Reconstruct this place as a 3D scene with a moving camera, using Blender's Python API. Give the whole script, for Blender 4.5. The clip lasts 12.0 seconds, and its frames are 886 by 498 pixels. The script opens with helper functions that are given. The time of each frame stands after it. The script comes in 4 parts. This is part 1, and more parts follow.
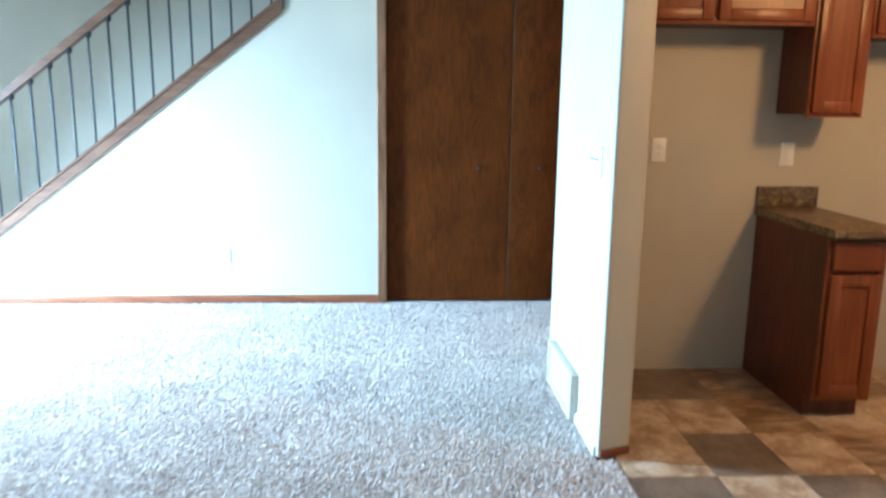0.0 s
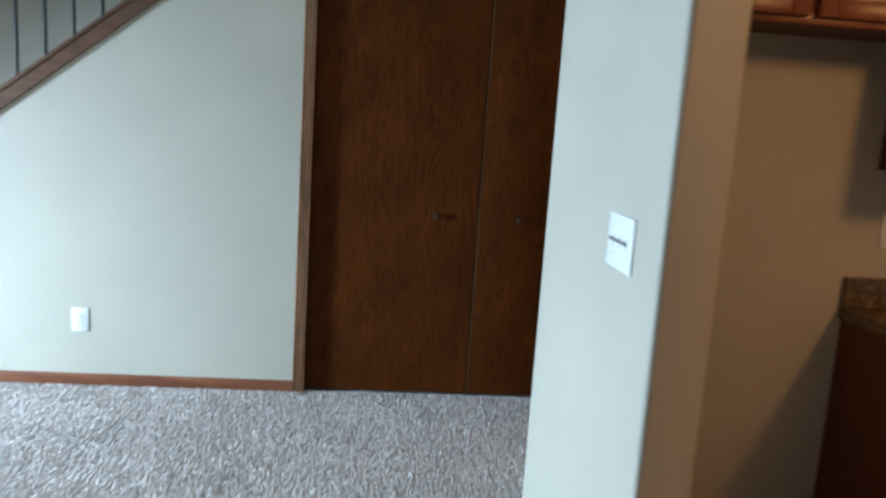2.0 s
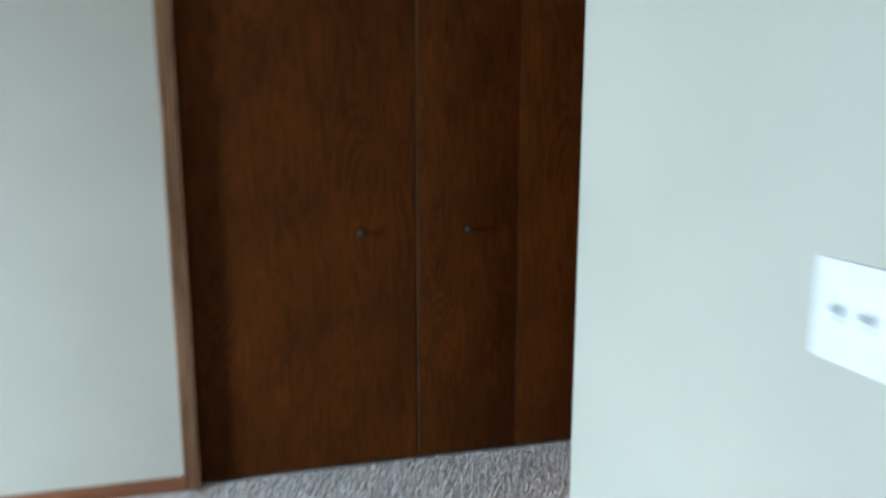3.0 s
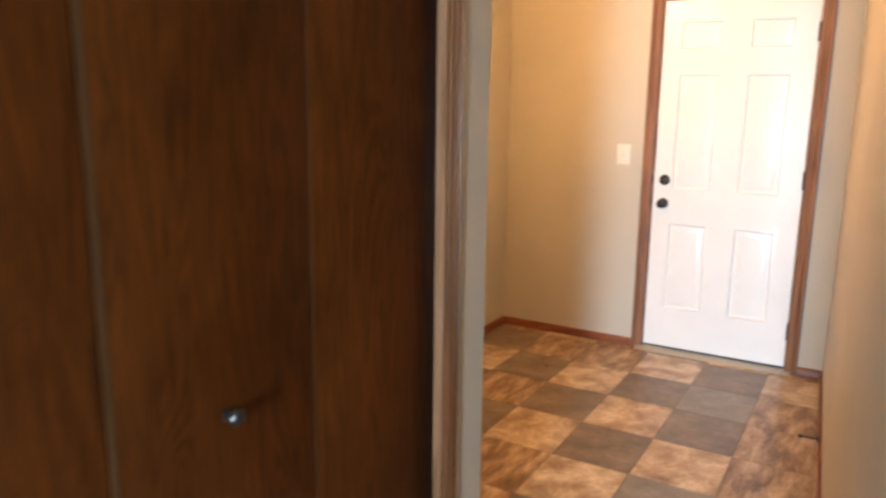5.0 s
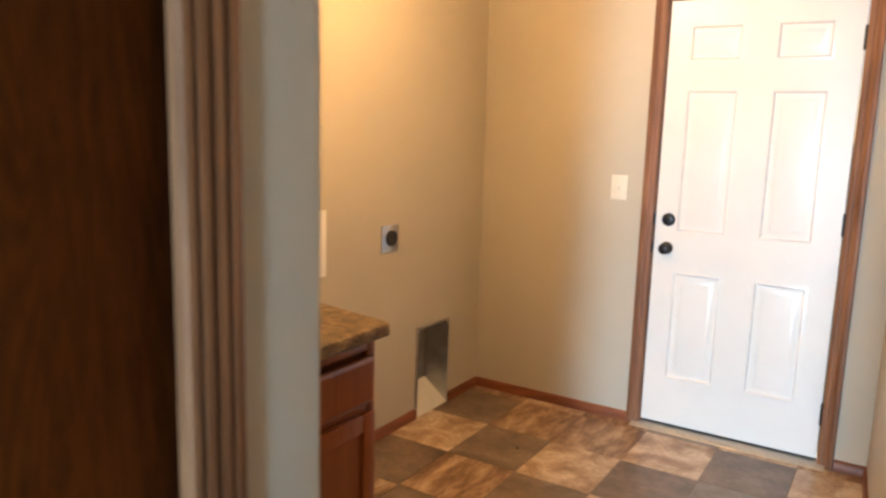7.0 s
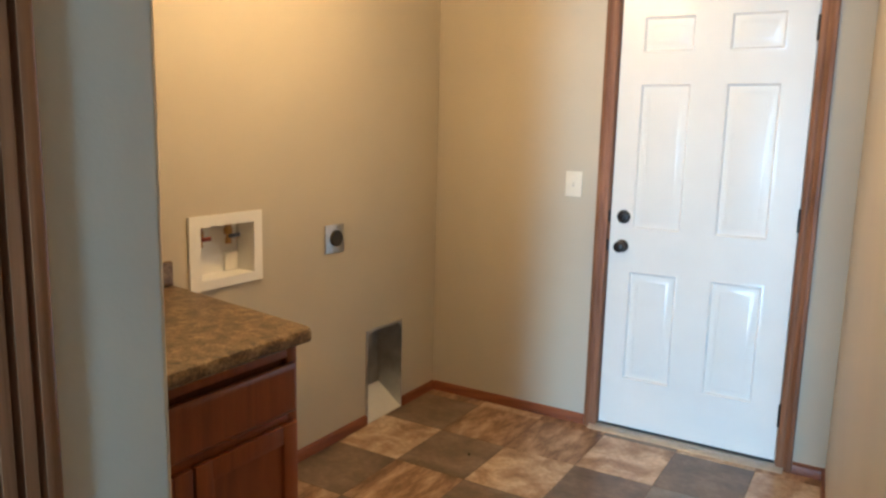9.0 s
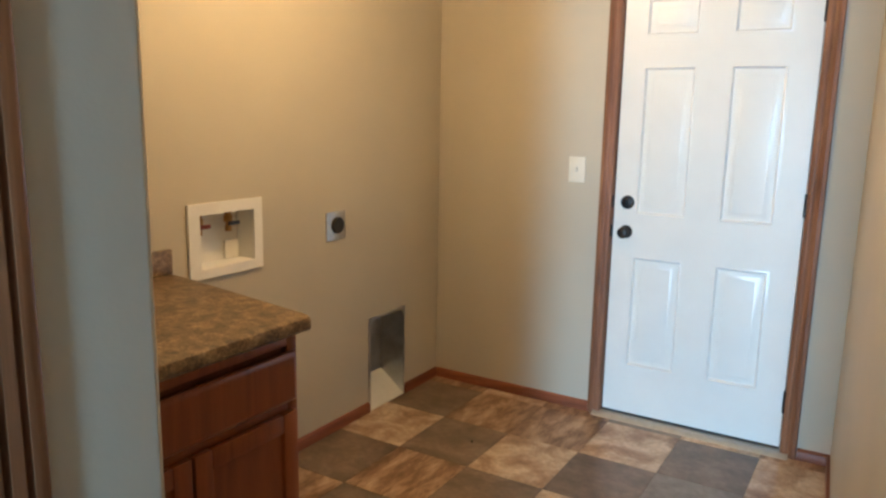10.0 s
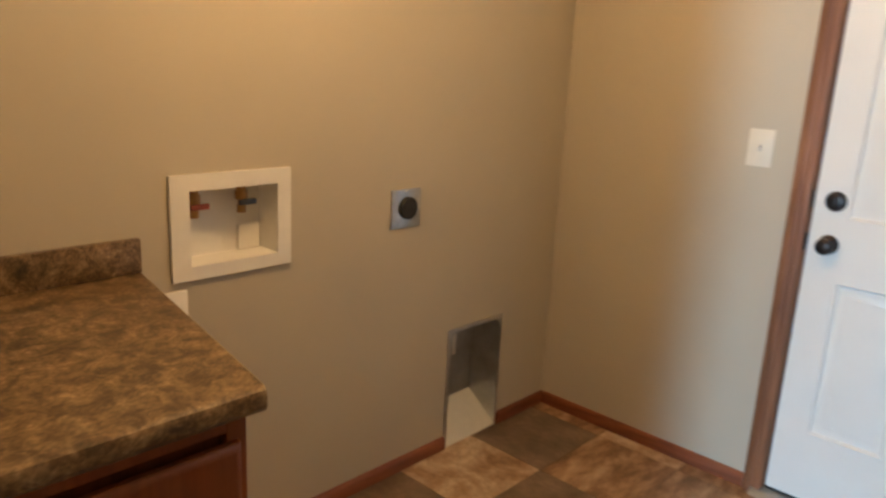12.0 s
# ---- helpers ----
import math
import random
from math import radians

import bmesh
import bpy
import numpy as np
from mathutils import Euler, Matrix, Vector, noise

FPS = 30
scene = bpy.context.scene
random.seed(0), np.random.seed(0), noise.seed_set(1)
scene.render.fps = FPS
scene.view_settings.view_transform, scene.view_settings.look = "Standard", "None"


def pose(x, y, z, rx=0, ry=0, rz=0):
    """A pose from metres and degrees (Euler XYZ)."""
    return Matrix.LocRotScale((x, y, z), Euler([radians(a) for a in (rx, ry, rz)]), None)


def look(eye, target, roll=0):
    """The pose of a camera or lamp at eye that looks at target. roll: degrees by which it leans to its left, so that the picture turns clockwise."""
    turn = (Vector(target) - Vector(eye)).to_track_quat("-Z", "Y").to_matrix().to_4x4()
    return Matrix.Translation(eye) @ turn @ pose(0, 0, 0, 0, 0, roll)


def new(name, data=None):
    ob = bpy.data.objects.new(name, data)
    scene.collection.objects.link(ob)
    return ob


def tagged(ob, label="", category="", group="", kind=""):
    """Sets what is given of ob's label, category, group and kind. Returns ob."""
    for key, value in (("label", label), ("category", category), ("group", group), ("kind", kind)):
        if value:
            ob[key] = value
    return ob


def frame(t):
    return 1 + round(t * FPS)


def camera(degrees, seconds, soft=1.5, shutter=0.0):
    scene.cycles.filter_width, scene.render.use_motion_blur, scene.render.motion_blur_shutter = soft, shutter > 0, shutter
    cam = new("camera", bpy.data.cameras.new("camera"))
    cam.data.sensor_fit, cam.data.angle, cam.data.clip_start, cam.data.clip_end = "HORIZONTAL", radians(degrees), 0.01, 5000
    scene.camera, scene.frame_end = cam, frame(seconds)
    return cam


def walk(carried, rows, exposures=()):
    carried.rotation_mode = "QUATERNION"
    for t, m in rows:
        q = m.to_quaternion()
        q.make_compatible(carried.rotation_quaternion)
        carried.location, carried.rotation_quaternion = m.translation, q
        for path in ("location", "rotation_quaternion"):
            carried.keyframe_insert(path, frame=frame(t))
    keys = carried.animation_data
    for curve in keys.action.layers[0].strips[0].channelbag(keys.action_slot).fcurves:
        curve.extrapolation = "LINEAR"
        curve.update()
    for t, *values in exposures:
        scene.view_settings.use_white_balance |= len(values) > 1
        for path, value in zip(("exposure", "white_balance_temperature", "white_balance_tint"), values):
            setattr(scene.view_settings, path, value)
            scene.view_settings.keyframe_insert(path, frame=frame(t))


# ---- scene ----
cam = camera(62.0, 12.0, soft=2.5, shutter=0.6)
PATH = [
    (0, (0.169, -0.189, 1.459), (0.28, 1.77, 1.07), 0.7),
    (0.5, (0.238, 0.107, 1.462), (0.362, 2.072, 1.112), 2.4),
    (1, (0.275, 0.392, 1.47), (0.412, 2.35, 1.087), 2.5),
    (1.5, (0.359, 0.716, 1.47), (0.487, 2.677, 1.097), 2.7),
    (2, (0.422, 1.222, 1.468), (0.596, 3.188, 1.145), 3.8),
    (2.5, (0.399, 1.812, 1.447), (0.684, 3.754, 1.067), 0.8),
    (3, (0.304, 2.221, 1.464), (0.798, 4.127, 1.11), -0.0),
    (3.2, (0.37, 2.64, 1.529), (0.978, 4.506, 1.142), -2.1),
    (4.8, (0.277, 4.195, 1.514), (1.922, 5.261, 1.116), 0.7),
    (5, (0.354, 4.247, 1.525), (2.043, 5.24, 1.127), 0.7),
    (5.5, (0.551, 4.36, 1.499), (2.323, 5.206, 1.122), 0.5),
    (6, (0.778, 4.484, 1.483), (2.596, 5.224, 1.097), -0.4),
    (6.5, (1.047, 4.483, 1.42), (2.812, 5.37, 1.105), -0.8),
    (7, (1.223, 4.379, 1.481), (2.896, 5.425, 1.154), 1.7),
    (7.5, (1.347, 4.336, 1.482), (3.041, 5.349, 1.161), 2.5),
    (9.5, (1.418, 4.294, 1.46), (3.109, 5.31, 1.129), 1.0),
    (10, (1.44, 4.301, 1.463), (3.123, 5.318, 1.1), 1.1),
    (10.5, (1.545, 4.385, 1.43), (3.227, 5.398, 1.052), 1.0),
    (11, (1.807, 4.504, 1.452), (3.448, 5.58, 1.065), 0.9),
    (11.5, (2.054, 4.595, 1.439), (3.613, 5.762, 0.985), 1.5),
    (12, (2.32, 4.675, 1.435), (3.736, 5.997, 0.941), 2.9),
]
EXPOSURES = [(0, 1.20, 5950, 8), (0.5, 0.84, 6150, 10), (1.0, 0.45, 6450, 12), (1.5, 0.15, 6650, 14), (2.0, 0.0, 6850, 16), (2.5, 0.0, 7000, 17), (3.2, 0.05, 7100, 17),
             (4.8, 0.65, 7450, 21), (6.0, 0.72, 7450, 20), (7.0, 0.60, 6950, 14), (7.7, 0.50, 6450, 9), (9.5, 0.27, 5650, 2), (11.0, 0.17, 5800, 1), (12.0, 0.08, 6250, 8)]
walk(cam, [(t, look(e, g, r)) for t, e, g, r in PATH], EXPOSURES)

# ---- exposure, world, sun, large lights ----
world = bpy.data.worlds.new("sky_world")
scene.world = world
world.use_nodes = True
_nt = world.node_tree
_sky = _nt.nodes.new("ShaderNodeTexSky")
_sky.sky_type = "NISHITA"
_sky.sun_disc = False
_sky.sun_elevation = radians(42)
_sky.sun_rotation = radians(100)
_nt.links.new(_sky.outputs["Color"], _nt.nodes["Background"].inputs["Color"])
_nt.nodes["Background"].inputs["Strength"].default_value = 0.12


def lamp(name, kind, m, energy, colour, **kw):
    data = bpy.data.lights.new(name, kind)
    data.energy, data.color = energy, colour
    if "size" in kw:
        data.size = kw["size"]
    if "size_y" in kw:
        data.shape, data.size_y = "RECTANGLE", kw["size_y"]
    if "soft" in kw:
        data.shadow_soft_size = kw["soft"]
    if "spread" in kw:
        data.spread = kw["spread"]
    if "angle" in kw:
        data.angle = kw["angle"]
    ob = new(name, data)
    ob.matrix_world = m
    return ob


lamp("sun", "SUN", look((0, 0, 0), (-0.74, -0.1, -0.67)), 3.0, (1.0, 0.95, 0.88), angle=radians(0.5))
WINDOW_Y0, WINDOW_Y1 = 3.35, 4.10
lamp("patio_daylight", "AREA", look((-4.12, (WINDOW_Y0 + WINDOW_Y1) / 2, 1.05), (10, (WINDOW_Y0 + WINDOW_Y1) / 2, 1.05 - 14.12 * 0.65)),
     350, (0.46, 0.735, 1.0), size=0.62, size_y=1.95, spread=radians(129))
# weak fill added behind the start of the walk, set at an assumed window
lamp("front_fill_daylight", "AREA", look((-1.0, -2.42, 1.45), (-1.0, 5, 1.45)), 3, (0.55, 0.79, 1.0), size=1.7, size_y=1.2)
lamp("kitchen_bulb", "POINT", pose(2.7, 1.8, 2.26), 32, (1.0, 0.54, 0.20), soft=0.13)
lamp("laundry_bulb", "POINT", pose(3.45, 5.61, 2.27), 41, (1.0, 0.585, 0.245), soft=0.10)

# ---- materials ----


def mat(name, rough=0.6, metal=0.0):
    m = bpy.data.materials.new(name)
    m.use_nodes = True
    b = m.node_tree.nodes["Principled BSDF"]
    b.inputs["Roughness"].default_value = rough
    b.inputs["Metallic"].default_value = metal
    return m, m.node_tree, b


def coords(nt, scale=(1, 1, 1)):
    tc = nt.nodes.new("ShaderNodeTexCoord")
    mp = nt.nodes.new("ShaderNodeMapping")
    mp.inputs["Scale"].default_value = scale
    nt.links.new(tc.outputs["Object"], mp.inputs["Vector"])
    return mp.outputs["Vector"]


def noise_tex(nt, vec, scale, detail=4, rough=0.55, distort=0.0):
    n = nt.nodes.new("ShaderNodeTexNoise")
    n.inputs["Scale"].default_value = scale
    n.inputs["Detail"].default_value = detail
    n.inputs["Roughness"].default_value = rough
    n.inputs["Distortion"].default_value = distort
    nt.links.new(vec, n.inputs["Vector"])
    return n.outputs["Fac"]


def ramp(nt, fac, stops):
    r = nt.nodes.new("ShaderNodeValToRGB")
    els = r.color_ramp.elements
    while len(els) < len(stops):
        els.new(0.5)
    for e, (p, c) in zip(els, stops):
        e.position, e.color = p, (*c, 1)
    nt.links.new(fac, r.inputs["Fac"])
    return r.outputs["Color"]


def mix(nt, fac, a, b, blend="MIX"):
    m = nt.nodes.new("ShaderNodeMix")
    m.data_type, m.blend_type = "RGBA", blend
    for sock, v in ((m.inputs["Factor"], fac), (m.inputs["A"], a), (m.inputs["B"], b)):
        if isinstance(v, (int, float)):
            sock.default_value = v
        elif isinstance(v, tuple):
            sock.default_value = (*v, 1)
        else:
            nt.links.new(v, sock)
    return m.outputs["Result"]


def bump(nt, b, height, strength, dist=0.002):
    n = nt.nodes.new("ShaderNodeBump")
    n.inputs["Strength"].default_value = strength
    n.inputs["Distance"].default_value = dist
    nt.links.new(height, n.inputs["Height"])
    nt.links.new(n.outputs["Normal"], b.inputs["Normal"])


def paint(name, col, rough=0.55, peel=0.12, var=0.06):
    m, nt, b = mat(name, rough)
    v = coords(nt)
    big = noise_tex(nt, v, 1.3, 3)
    lo = tuple(c * (1 - var) for c in col)
    hi = tuple(min(1, c * (1 + var)) for c in col)
    nt.links.new(ramp(nt, big, [(0.3, lo), (0.7, hi)]), b.inputs["Base Color"])
    bump(nt, b, noise_tex(nt, v, 150, 3, 0.6), peel, 0.003)
    return m


def wood(name, dark, mid, light, rough=0.45, axis="z", cathedral=0.55, freq=1.0, gloss=0.35):
    m, nt, b = mat(name, rough)
    long = {"z": (9 * freq, 9 * freq, 0.8 * freq), "x": (0.8 * freq, 9 * freq, 9 * freq), "y": (9 * freq, 0.8 * freq, 9 * freq)}[axis]
    fine = {"z": (220, 220, 6), "x": (6, 220, 220), "y": (220, 6, 220)}[axis]
    v = coords(nt, long)
    info = nt.nodes.new("ShaderNodeObjectInfo")
    add = nt.nodes.new("ShaderNodeVectorMath")
    add.operation = "ADD"
    comb = nt.nodes.new("ShaderNodeCombineXYZ")
    mul = nt.nodes.new("ShaderNodeMath")
    mul.operation = "MULTIPLY"
    mul.inputs[1].default_value = 37.0
    nt.links.new(info.outputs["Random"], mul.inputs[0])
    for k in ("X", "Y", "Z"):
        nt.links.new(mul.outputs[0], comb.inputs[k])
    nt.links.new(v, add.inputs[0])
    nt.links.new(comb.outputs[0], add.inputs[1])
    base = noise_tex(nt, add.outputs[0], 0.55, 3, 0.5, 0.6)
    rings = nt.nodes.new("ShaderNodeMath")
    rings.operation = "PINGPONG"
    rings.inputs[1].default_value = 0.06
    nt.links.new(base, rings.inputs[0])
    sc = nt.nodes.new("ShaderNodeMath")
    sc.operation = "MULTIPLY"
    sc.inputs[1].default_value = 16.0
    nt.links.new(rings.outputs[0], sc.inputs[0])
    c1 = ramp(nt, sc.outputs[0], [(0.0, dark), (0.45, mid), (1.0, light)])
    pores = noise_tex(nt, coords(nt, fine), 1.0, 3, 0.7)
    c2 = ramp(nt, pores, [(0.36, dark), (0.6, mid)])
    patch = noise_tex(nt, coords(nt), 1.7, 3)
    body_c = mix(nt, 1 - cathedral, c1, c2)
    tone = ramp(nt, patch, [(0.25, (0.78, 0.76, 0.74)), (0.75, (1.12, 1.1, 1.08))])
    nt.links.new(mix(nt, 1.0, body_c, tone, "MULTIPLY"), b.inputs["Base Color"])
    bump(nt, b, pores, 0.18, 0.001)
    b.inputs["Specular IOR Level"].default_value = gloss
    return m


def veneer(name, dark, mid, light, rough=0.5, gloss=0.08):
    """Stained rotary-cut oak: soft cathedral figure, short dark pore dashes and cloudy stain."""
    m, nt, b = mat(name, rough)
    v = coords(nt, (5.0, 5.0, 0.55))
    base = noise_tex(nt, v, 1.1, 2, 0.5, 0.9)
    rings = nt.nodes.new("ShaderNodeMath")
    rings.operation = "PINGPONG"
    rings.inputs[1].default_value = 0.035
    nt.links.new(base, rings.inputs[0])
    sc = nt.nodes.new("ShaderNodeMath")
    sc.operation = "MULTIPLY"
    sc.inputs[1].default_value = 28.0
    nt.links.new(rings.outputs[0], sc.inputs[0])
    figure = ramp(nt, sc.outputs[0], [(0.0, mid), (0.55, light), (0.9, mid)])
    dash = noise_tex(nt, coords(nt, (130, 130, 9)), 1.0, 4, 0.7)
    c = mix(nt, 0.75, figure, ramp(nt, dash, [(0.34, (0.55, 0.50, 0.45)), (0.50, (1.0, 1.0, 1.0)), (0.72, (1.14, 1.12, 1.08))]), "MULTIPLY")
    fleck = noise_tex(nt, coords(nt, (22, 22, 5)), 1.0, 5, 0.72, 0.4)
    c = mix(nt, ramp(nt, fleck, [(0.56, (0, 0, 0)), (0.70, (0.6, 0.6, 0.6))]), c, dark)
    cloud = noise_tex(nt, coords(nt, (1.0, 1.0, 0.7)), 3.6, 5, 0.6)
    c = mix(nt, 1.0, c, ramp(nt, cloud, [(0.3, (0.68, 0.66, 0.64)), (0.7, (1.22, 1.20, 1.16))]), "MULTIPLY")
    nt.links.new(c, b.inputs["Base Color"])
    bump(nt, b, dash, 0.2, 0.0008)
    b.inputs["Specular IOR Level"].default_value = gloss
    return m


def plain(name, col, rough=0.4, metal=0.0, var=0.08, scale=30):
    m, nt, b = mat(name, rough, metal)
    f = noise_tex(nt, coords(nt), scale, 3)
    nt.links.new(ramp(nt, f, [(0.3, tuple(c * (1 - var) for c in col)), (0.7, tuple(min(1, c * (1 + var)) for c in col))]), b.inputs["Base Color"])
    bump(nt, b, f, 0.04, 0.001)
    return m


def laminate(name):
    m, nt, b = mat(name, 0.32)
    v = coords(nt)
    blot = noise_tex(nt, v, 22, 9, 0.78, 0.55)
    c = ramp(nt, blot, [(0.34, (0.020, 0.012, 0.006)), (0.44, (0.080, 0.048, 0.021)), (0.53, (0.170, 0.110, 0.054)), (0.66, (0.34, 0.25, 0.14))])
    speck = noise_tex(nt, v, 120, 2, 0.7)
    c = mix(nt, 0.6, c, ramp(nt, speck, [(0.35, (0.35, 0.33, 0.3)), (0.65, (1.3, 1.25, 1.2))]), "MULTIPLY")
    nt.links.new(c, b.inputs["Base Color"])
    bump(nt, b, speck, 0.05, 0.001)
    return m


def stone_vinyl(name, stops, streak, rough=0.33):
    """Printed slate sheet: one colour family; each tile shifts and turns its veins by its own random number."""
    m, nt, b = mat(name, rough)
    tc = nt.nodes.new("ShaderNodeTexCoord")
    info = nt.nodes.new("ShaderNodeObjectInfo")
    mp = nt.nodes.new("ShaderNodeMapping")
    mp.inputs["Scale"].default_value = streak
    rot = nt.nodes.new("ShaderNodeCombineXYZ")
    loc = nt.nodes.new("ShaderNodeCombineXYZ")
    for node, k, gain in ((rot, "Z", 6.28), (loc, "X", 31.0), (loc, "Y", 17.0)):
        mu = nt.nodes.new("ShaderNodeMath")
        mu.operation = "MULTIPLY"
        mu.inputs[1].default_value = gain
        nt.links.new(info.outputs["Random"], mu.inputs[0])
        nt.links.new(mu.outputs[0], node.inputs[k])
    nt.links.new(tc.outputs["Object"], mp.inputs["Vector"])
    nt.links.new(rot.outputs[0], mp.inputs["Rotation"])
    nt.links.new(loc.outputs[0], mp.inputs["Location"])
    big = noise_tex(nt, mp.outputs["Vector"], 6.5, 8, 0.68, 0.3)
    fine = noise_tex(nt, mp.outputs["Vector"], 42, 4, 0.65)
    c = ramp(nt, big, stops)
    c = mix(nt, 0.5, c, ramp(nt, fine, [(0.3, (0.62, 0.6, 0.58)), (0.7, (1.25, 1.22, 1.18))]), "MULTIPLY")
    nt.links.new(c, b.inputs["Base Color"])
    bump(nt, b, big, 0.12, 0.004)
    return m


def carpet_mat(name):
    m, nt, b = mat(name, 0.95)
    v = coords(nt)
    geo = nt.nodes.new("ShaderNodeNewGeometry")
    c = ramp(nt, geo.outputs["Random Per Island"], [(0.0, (0.49, 0.415, 0.375)), (0.35, (0.60, 0.52, 0.475)), (0.7, (0.675, 0.60, 0.555)), (1.0, (0.74, 0.67, 0.63))])
    patch = noise_tex(nt, v, 2.4, 4)
    c = mix(nt, 1.0, c, ramp(nt, patch, [(0.3, (0.86, 0.85, 0.84)), (0.7, (1.08, 1.08, 1.08))]), "MULTIPLY")
    nt.links.new(c, b.inputs["Base Color"])
    b.inputs["Sheen Weight"].default_value = 0.25
    return m


WALL = paint("wall_paint", (0.478, 0.436, 0.350))
CEIL = paint("ceiling_paint", (0.74, 0.72, 0.68), 0.8, 0.35)
DARK_OAK = veneer("dark_stained_oak", (0.030, 0.0070, 0.0013), (0.070, 0.0165, 0.0024), (0.100, 0.0245, 0.0036))
ENTRY_TRIM = wood("entry_trim_wood", (0.15, 0.062, 0.028), (0.25, 0.108, 0.052), (0.33, 0.155, 0.080), 0.48, gloss=0.3)
CASING = wood("varnished_casing_wood", (0.15, 0.066, 0.030), (0.27, 0.125, 0.062), (0.37, 0.185, 0.095), 0.27, gloss=0.6)
TRIM = wood("brown_trim_wood", (0.10, 0.040, 0.018), (0.19, 0.080, 0.038), (0.27, 0.125, 0.062), 0.4)
TRIM_X = wood("brown_trim_wood_long", (0.13, 0.040, 0.018), (0.22, 0.070, 0.030), (0.28, 0.10, 0.046), 0.4, axis="x")
TRIM_Y = wood("brown_trim_wood_deep", (0.13, 0.040, 0.018), (0.22, 0.070, 0.030), (0.28, 0.10, 0.046), 0.4, axis="y")
EDGE = wood("pale_veneer_edge", (0.065, 0.028, 0.010), (0.105, 0.046, 0.018), (0.15, 0.070, 0.030), 0.65, gloss=0.1)
SKIRT = wood("stair_skirt_wood", (0.085, 0.038, 0.020), (0.145, 0.069, 0.039), (0.19, 0.096, 0.056), 0.4, axis="x")
CHERRY = wood("cherry_stained_wood", (0.165, 0.042, 0.0105), (0.22, 0.058, 0.0145), (0.28, 0.082, 0.021), 0.33, cathedral=0.5)
CABINET_SIDE = wood("cabinet_side_veneer", (0.085, 0.024, 0.010), (0.13, 0.038, 0.015), (0.17, 0.055, 0.022), 0.4, cathedral=0.45)
LAMINATE = laminate("brown_granite_laminate")
WHITE_DOOR = plain("white_door_enamel", (0.80, 0.80, 0.78), 0.30, 0, 0.02, 6)
PLASTIC = plain("white_plastic", (0.80, 0.79, 0.75), 0.35, 0, 0.02)
IVORY = plain("ivory_plastic", (0.74, 0.70, 0.60), 0.35, 0, 0.02)
SLOT = plain("dark_slot", (0.02, 0.02, 0.02), 0.6)
BRONZE = plain("oil_rubbed_bronze", (0.028, 0.022, 0.02), 0.38, 0.6)
IRON = plain("black_iron", (0.02, 0.02, 0.022), 0.45, 0.5)
STEEL = plain("brushed_steel", (0.55, 0.55, 0.54), 0.32, 1.0, 0.12, 60)
KNOB = plain("dark_nickel", (0.07, 0.065, 0.06), 0.38, 0.9)
GALVANISED = plain("galvanised_sheet", (0.52, 0.53, 0.53), 0.36, 1.0, 0.2, 9)
BRASS = plain("aged_brass", (0.42, 0.24, 0.09), 0.35, 1.0)
RED = plain("red_valve_handle", (0.18, 0.035, 0.02), 0.5)
BLUE = plain("dark_valve_handle", (0.03, 0.035, 0.05), 0.5)
GREY = plain("grey_toggle", (0.52, 0.51, 0.48), 0.5)
RUBBER = plain("black_rubber", (0.02, 0.02, 0.02), 0.7)
ALU = plain("aluminium_threshold", (0.42, 0.40, 0.36), 0.45, 0.7)
# cream enamel darkened: the shade on the register's sloped face is in the colour
REGISTER = plain("shaded_cream_register_enamel", (0.50, 0.46, 0.41), 0.45, 0, 0.05)
# pale cream that puts the light on the vent box's bottom into its colour
VENT = plain("pale_lit_vent_bottom", (0.62, 0.61, 0.56), 0.4, 0, 0.03)
GROUT = plain("vinyl_joint", (0.12, 0.09, 0.065), 0.6)
BACKING = plain("carpet_backing", (0.56, 0.49, 0.45), 0.95, 0, 0.2, 90)
CARPET = carpet_mat("cut_pile_carpet")
STAIR_CARPET = plain("stair_carpet", (0.40, 0.35, 0.30), 0.95, 0, 0.25, 120)
LIGHT_STONE = stone_vinyl("light_stone_vinyl", [(0.32, (0.20, 0.115, 0.062)), (0.44, (0.36, 0.235, 0.140)), (0.54, (0.50, 0.375, 0.255)), (0.68, (0.70, 0.585, 0.450))], (1.0, 1.0, 1.0))
DARK_STONE = stone_vinyl("dark_stone_vinyl", [(0.28, (0.085, 0.057, 0.036)), (0.5, (0.165, 0.117, 0.081)), (0.72, (0.270, 0.205, 0.150))], (1.0, 0.8, 1.0))
BROWN_STONE = stone_vinyl("brown_stone_vinyl", [(0.34, (0.100, 0.053, 0.025)), (0.46, (0.237, 0.138, 0.075)), (0.55, (0.388, 0.256, 0.156)), (0.68, (0.562, 0.419, 0.281))], (0.6, 1.9, 1.0))
GREY_STONE = stone_vinyl("grey_stone_vinyl", [(0.25, (0.125, 0.104, 0.085)), (0.5, (0.206, 0.177, 0.150)), (0.75, (0.300, 0.263, 0.225))], (1.0, 1.0, 1.0))
STONES = {"L": LIGHT_STONE, "D": DARK_STONE, "B": BROWN_STONE, "G": GREY_STONE}
GRASS = plain("lawn", (0.06, 0.09, 0.03), 0.95, 0, 0.35, 3)


def glass_mat():
    m, nt, b = mat("window_glass", 0.02)
    b.inputs["Transmission Weight"].default_value = 1.0
    b.inputs["IOR"].default_value = 1.45
    b.inputs["Base Color"].default_value = (0.97, 0.99, 0.98, 1)
    return m


def glow_mat(name, col, strength):
    m, nt, b = mat(name, 0.4)
    b.inputs["Base Color"].default_value = (0.9, 0.88, 0.82, 1)
    b.inputs["Emission Color"].default_value = (*col, 1)
    b.inputs["Emission Strength"].default_value = strength
    return m


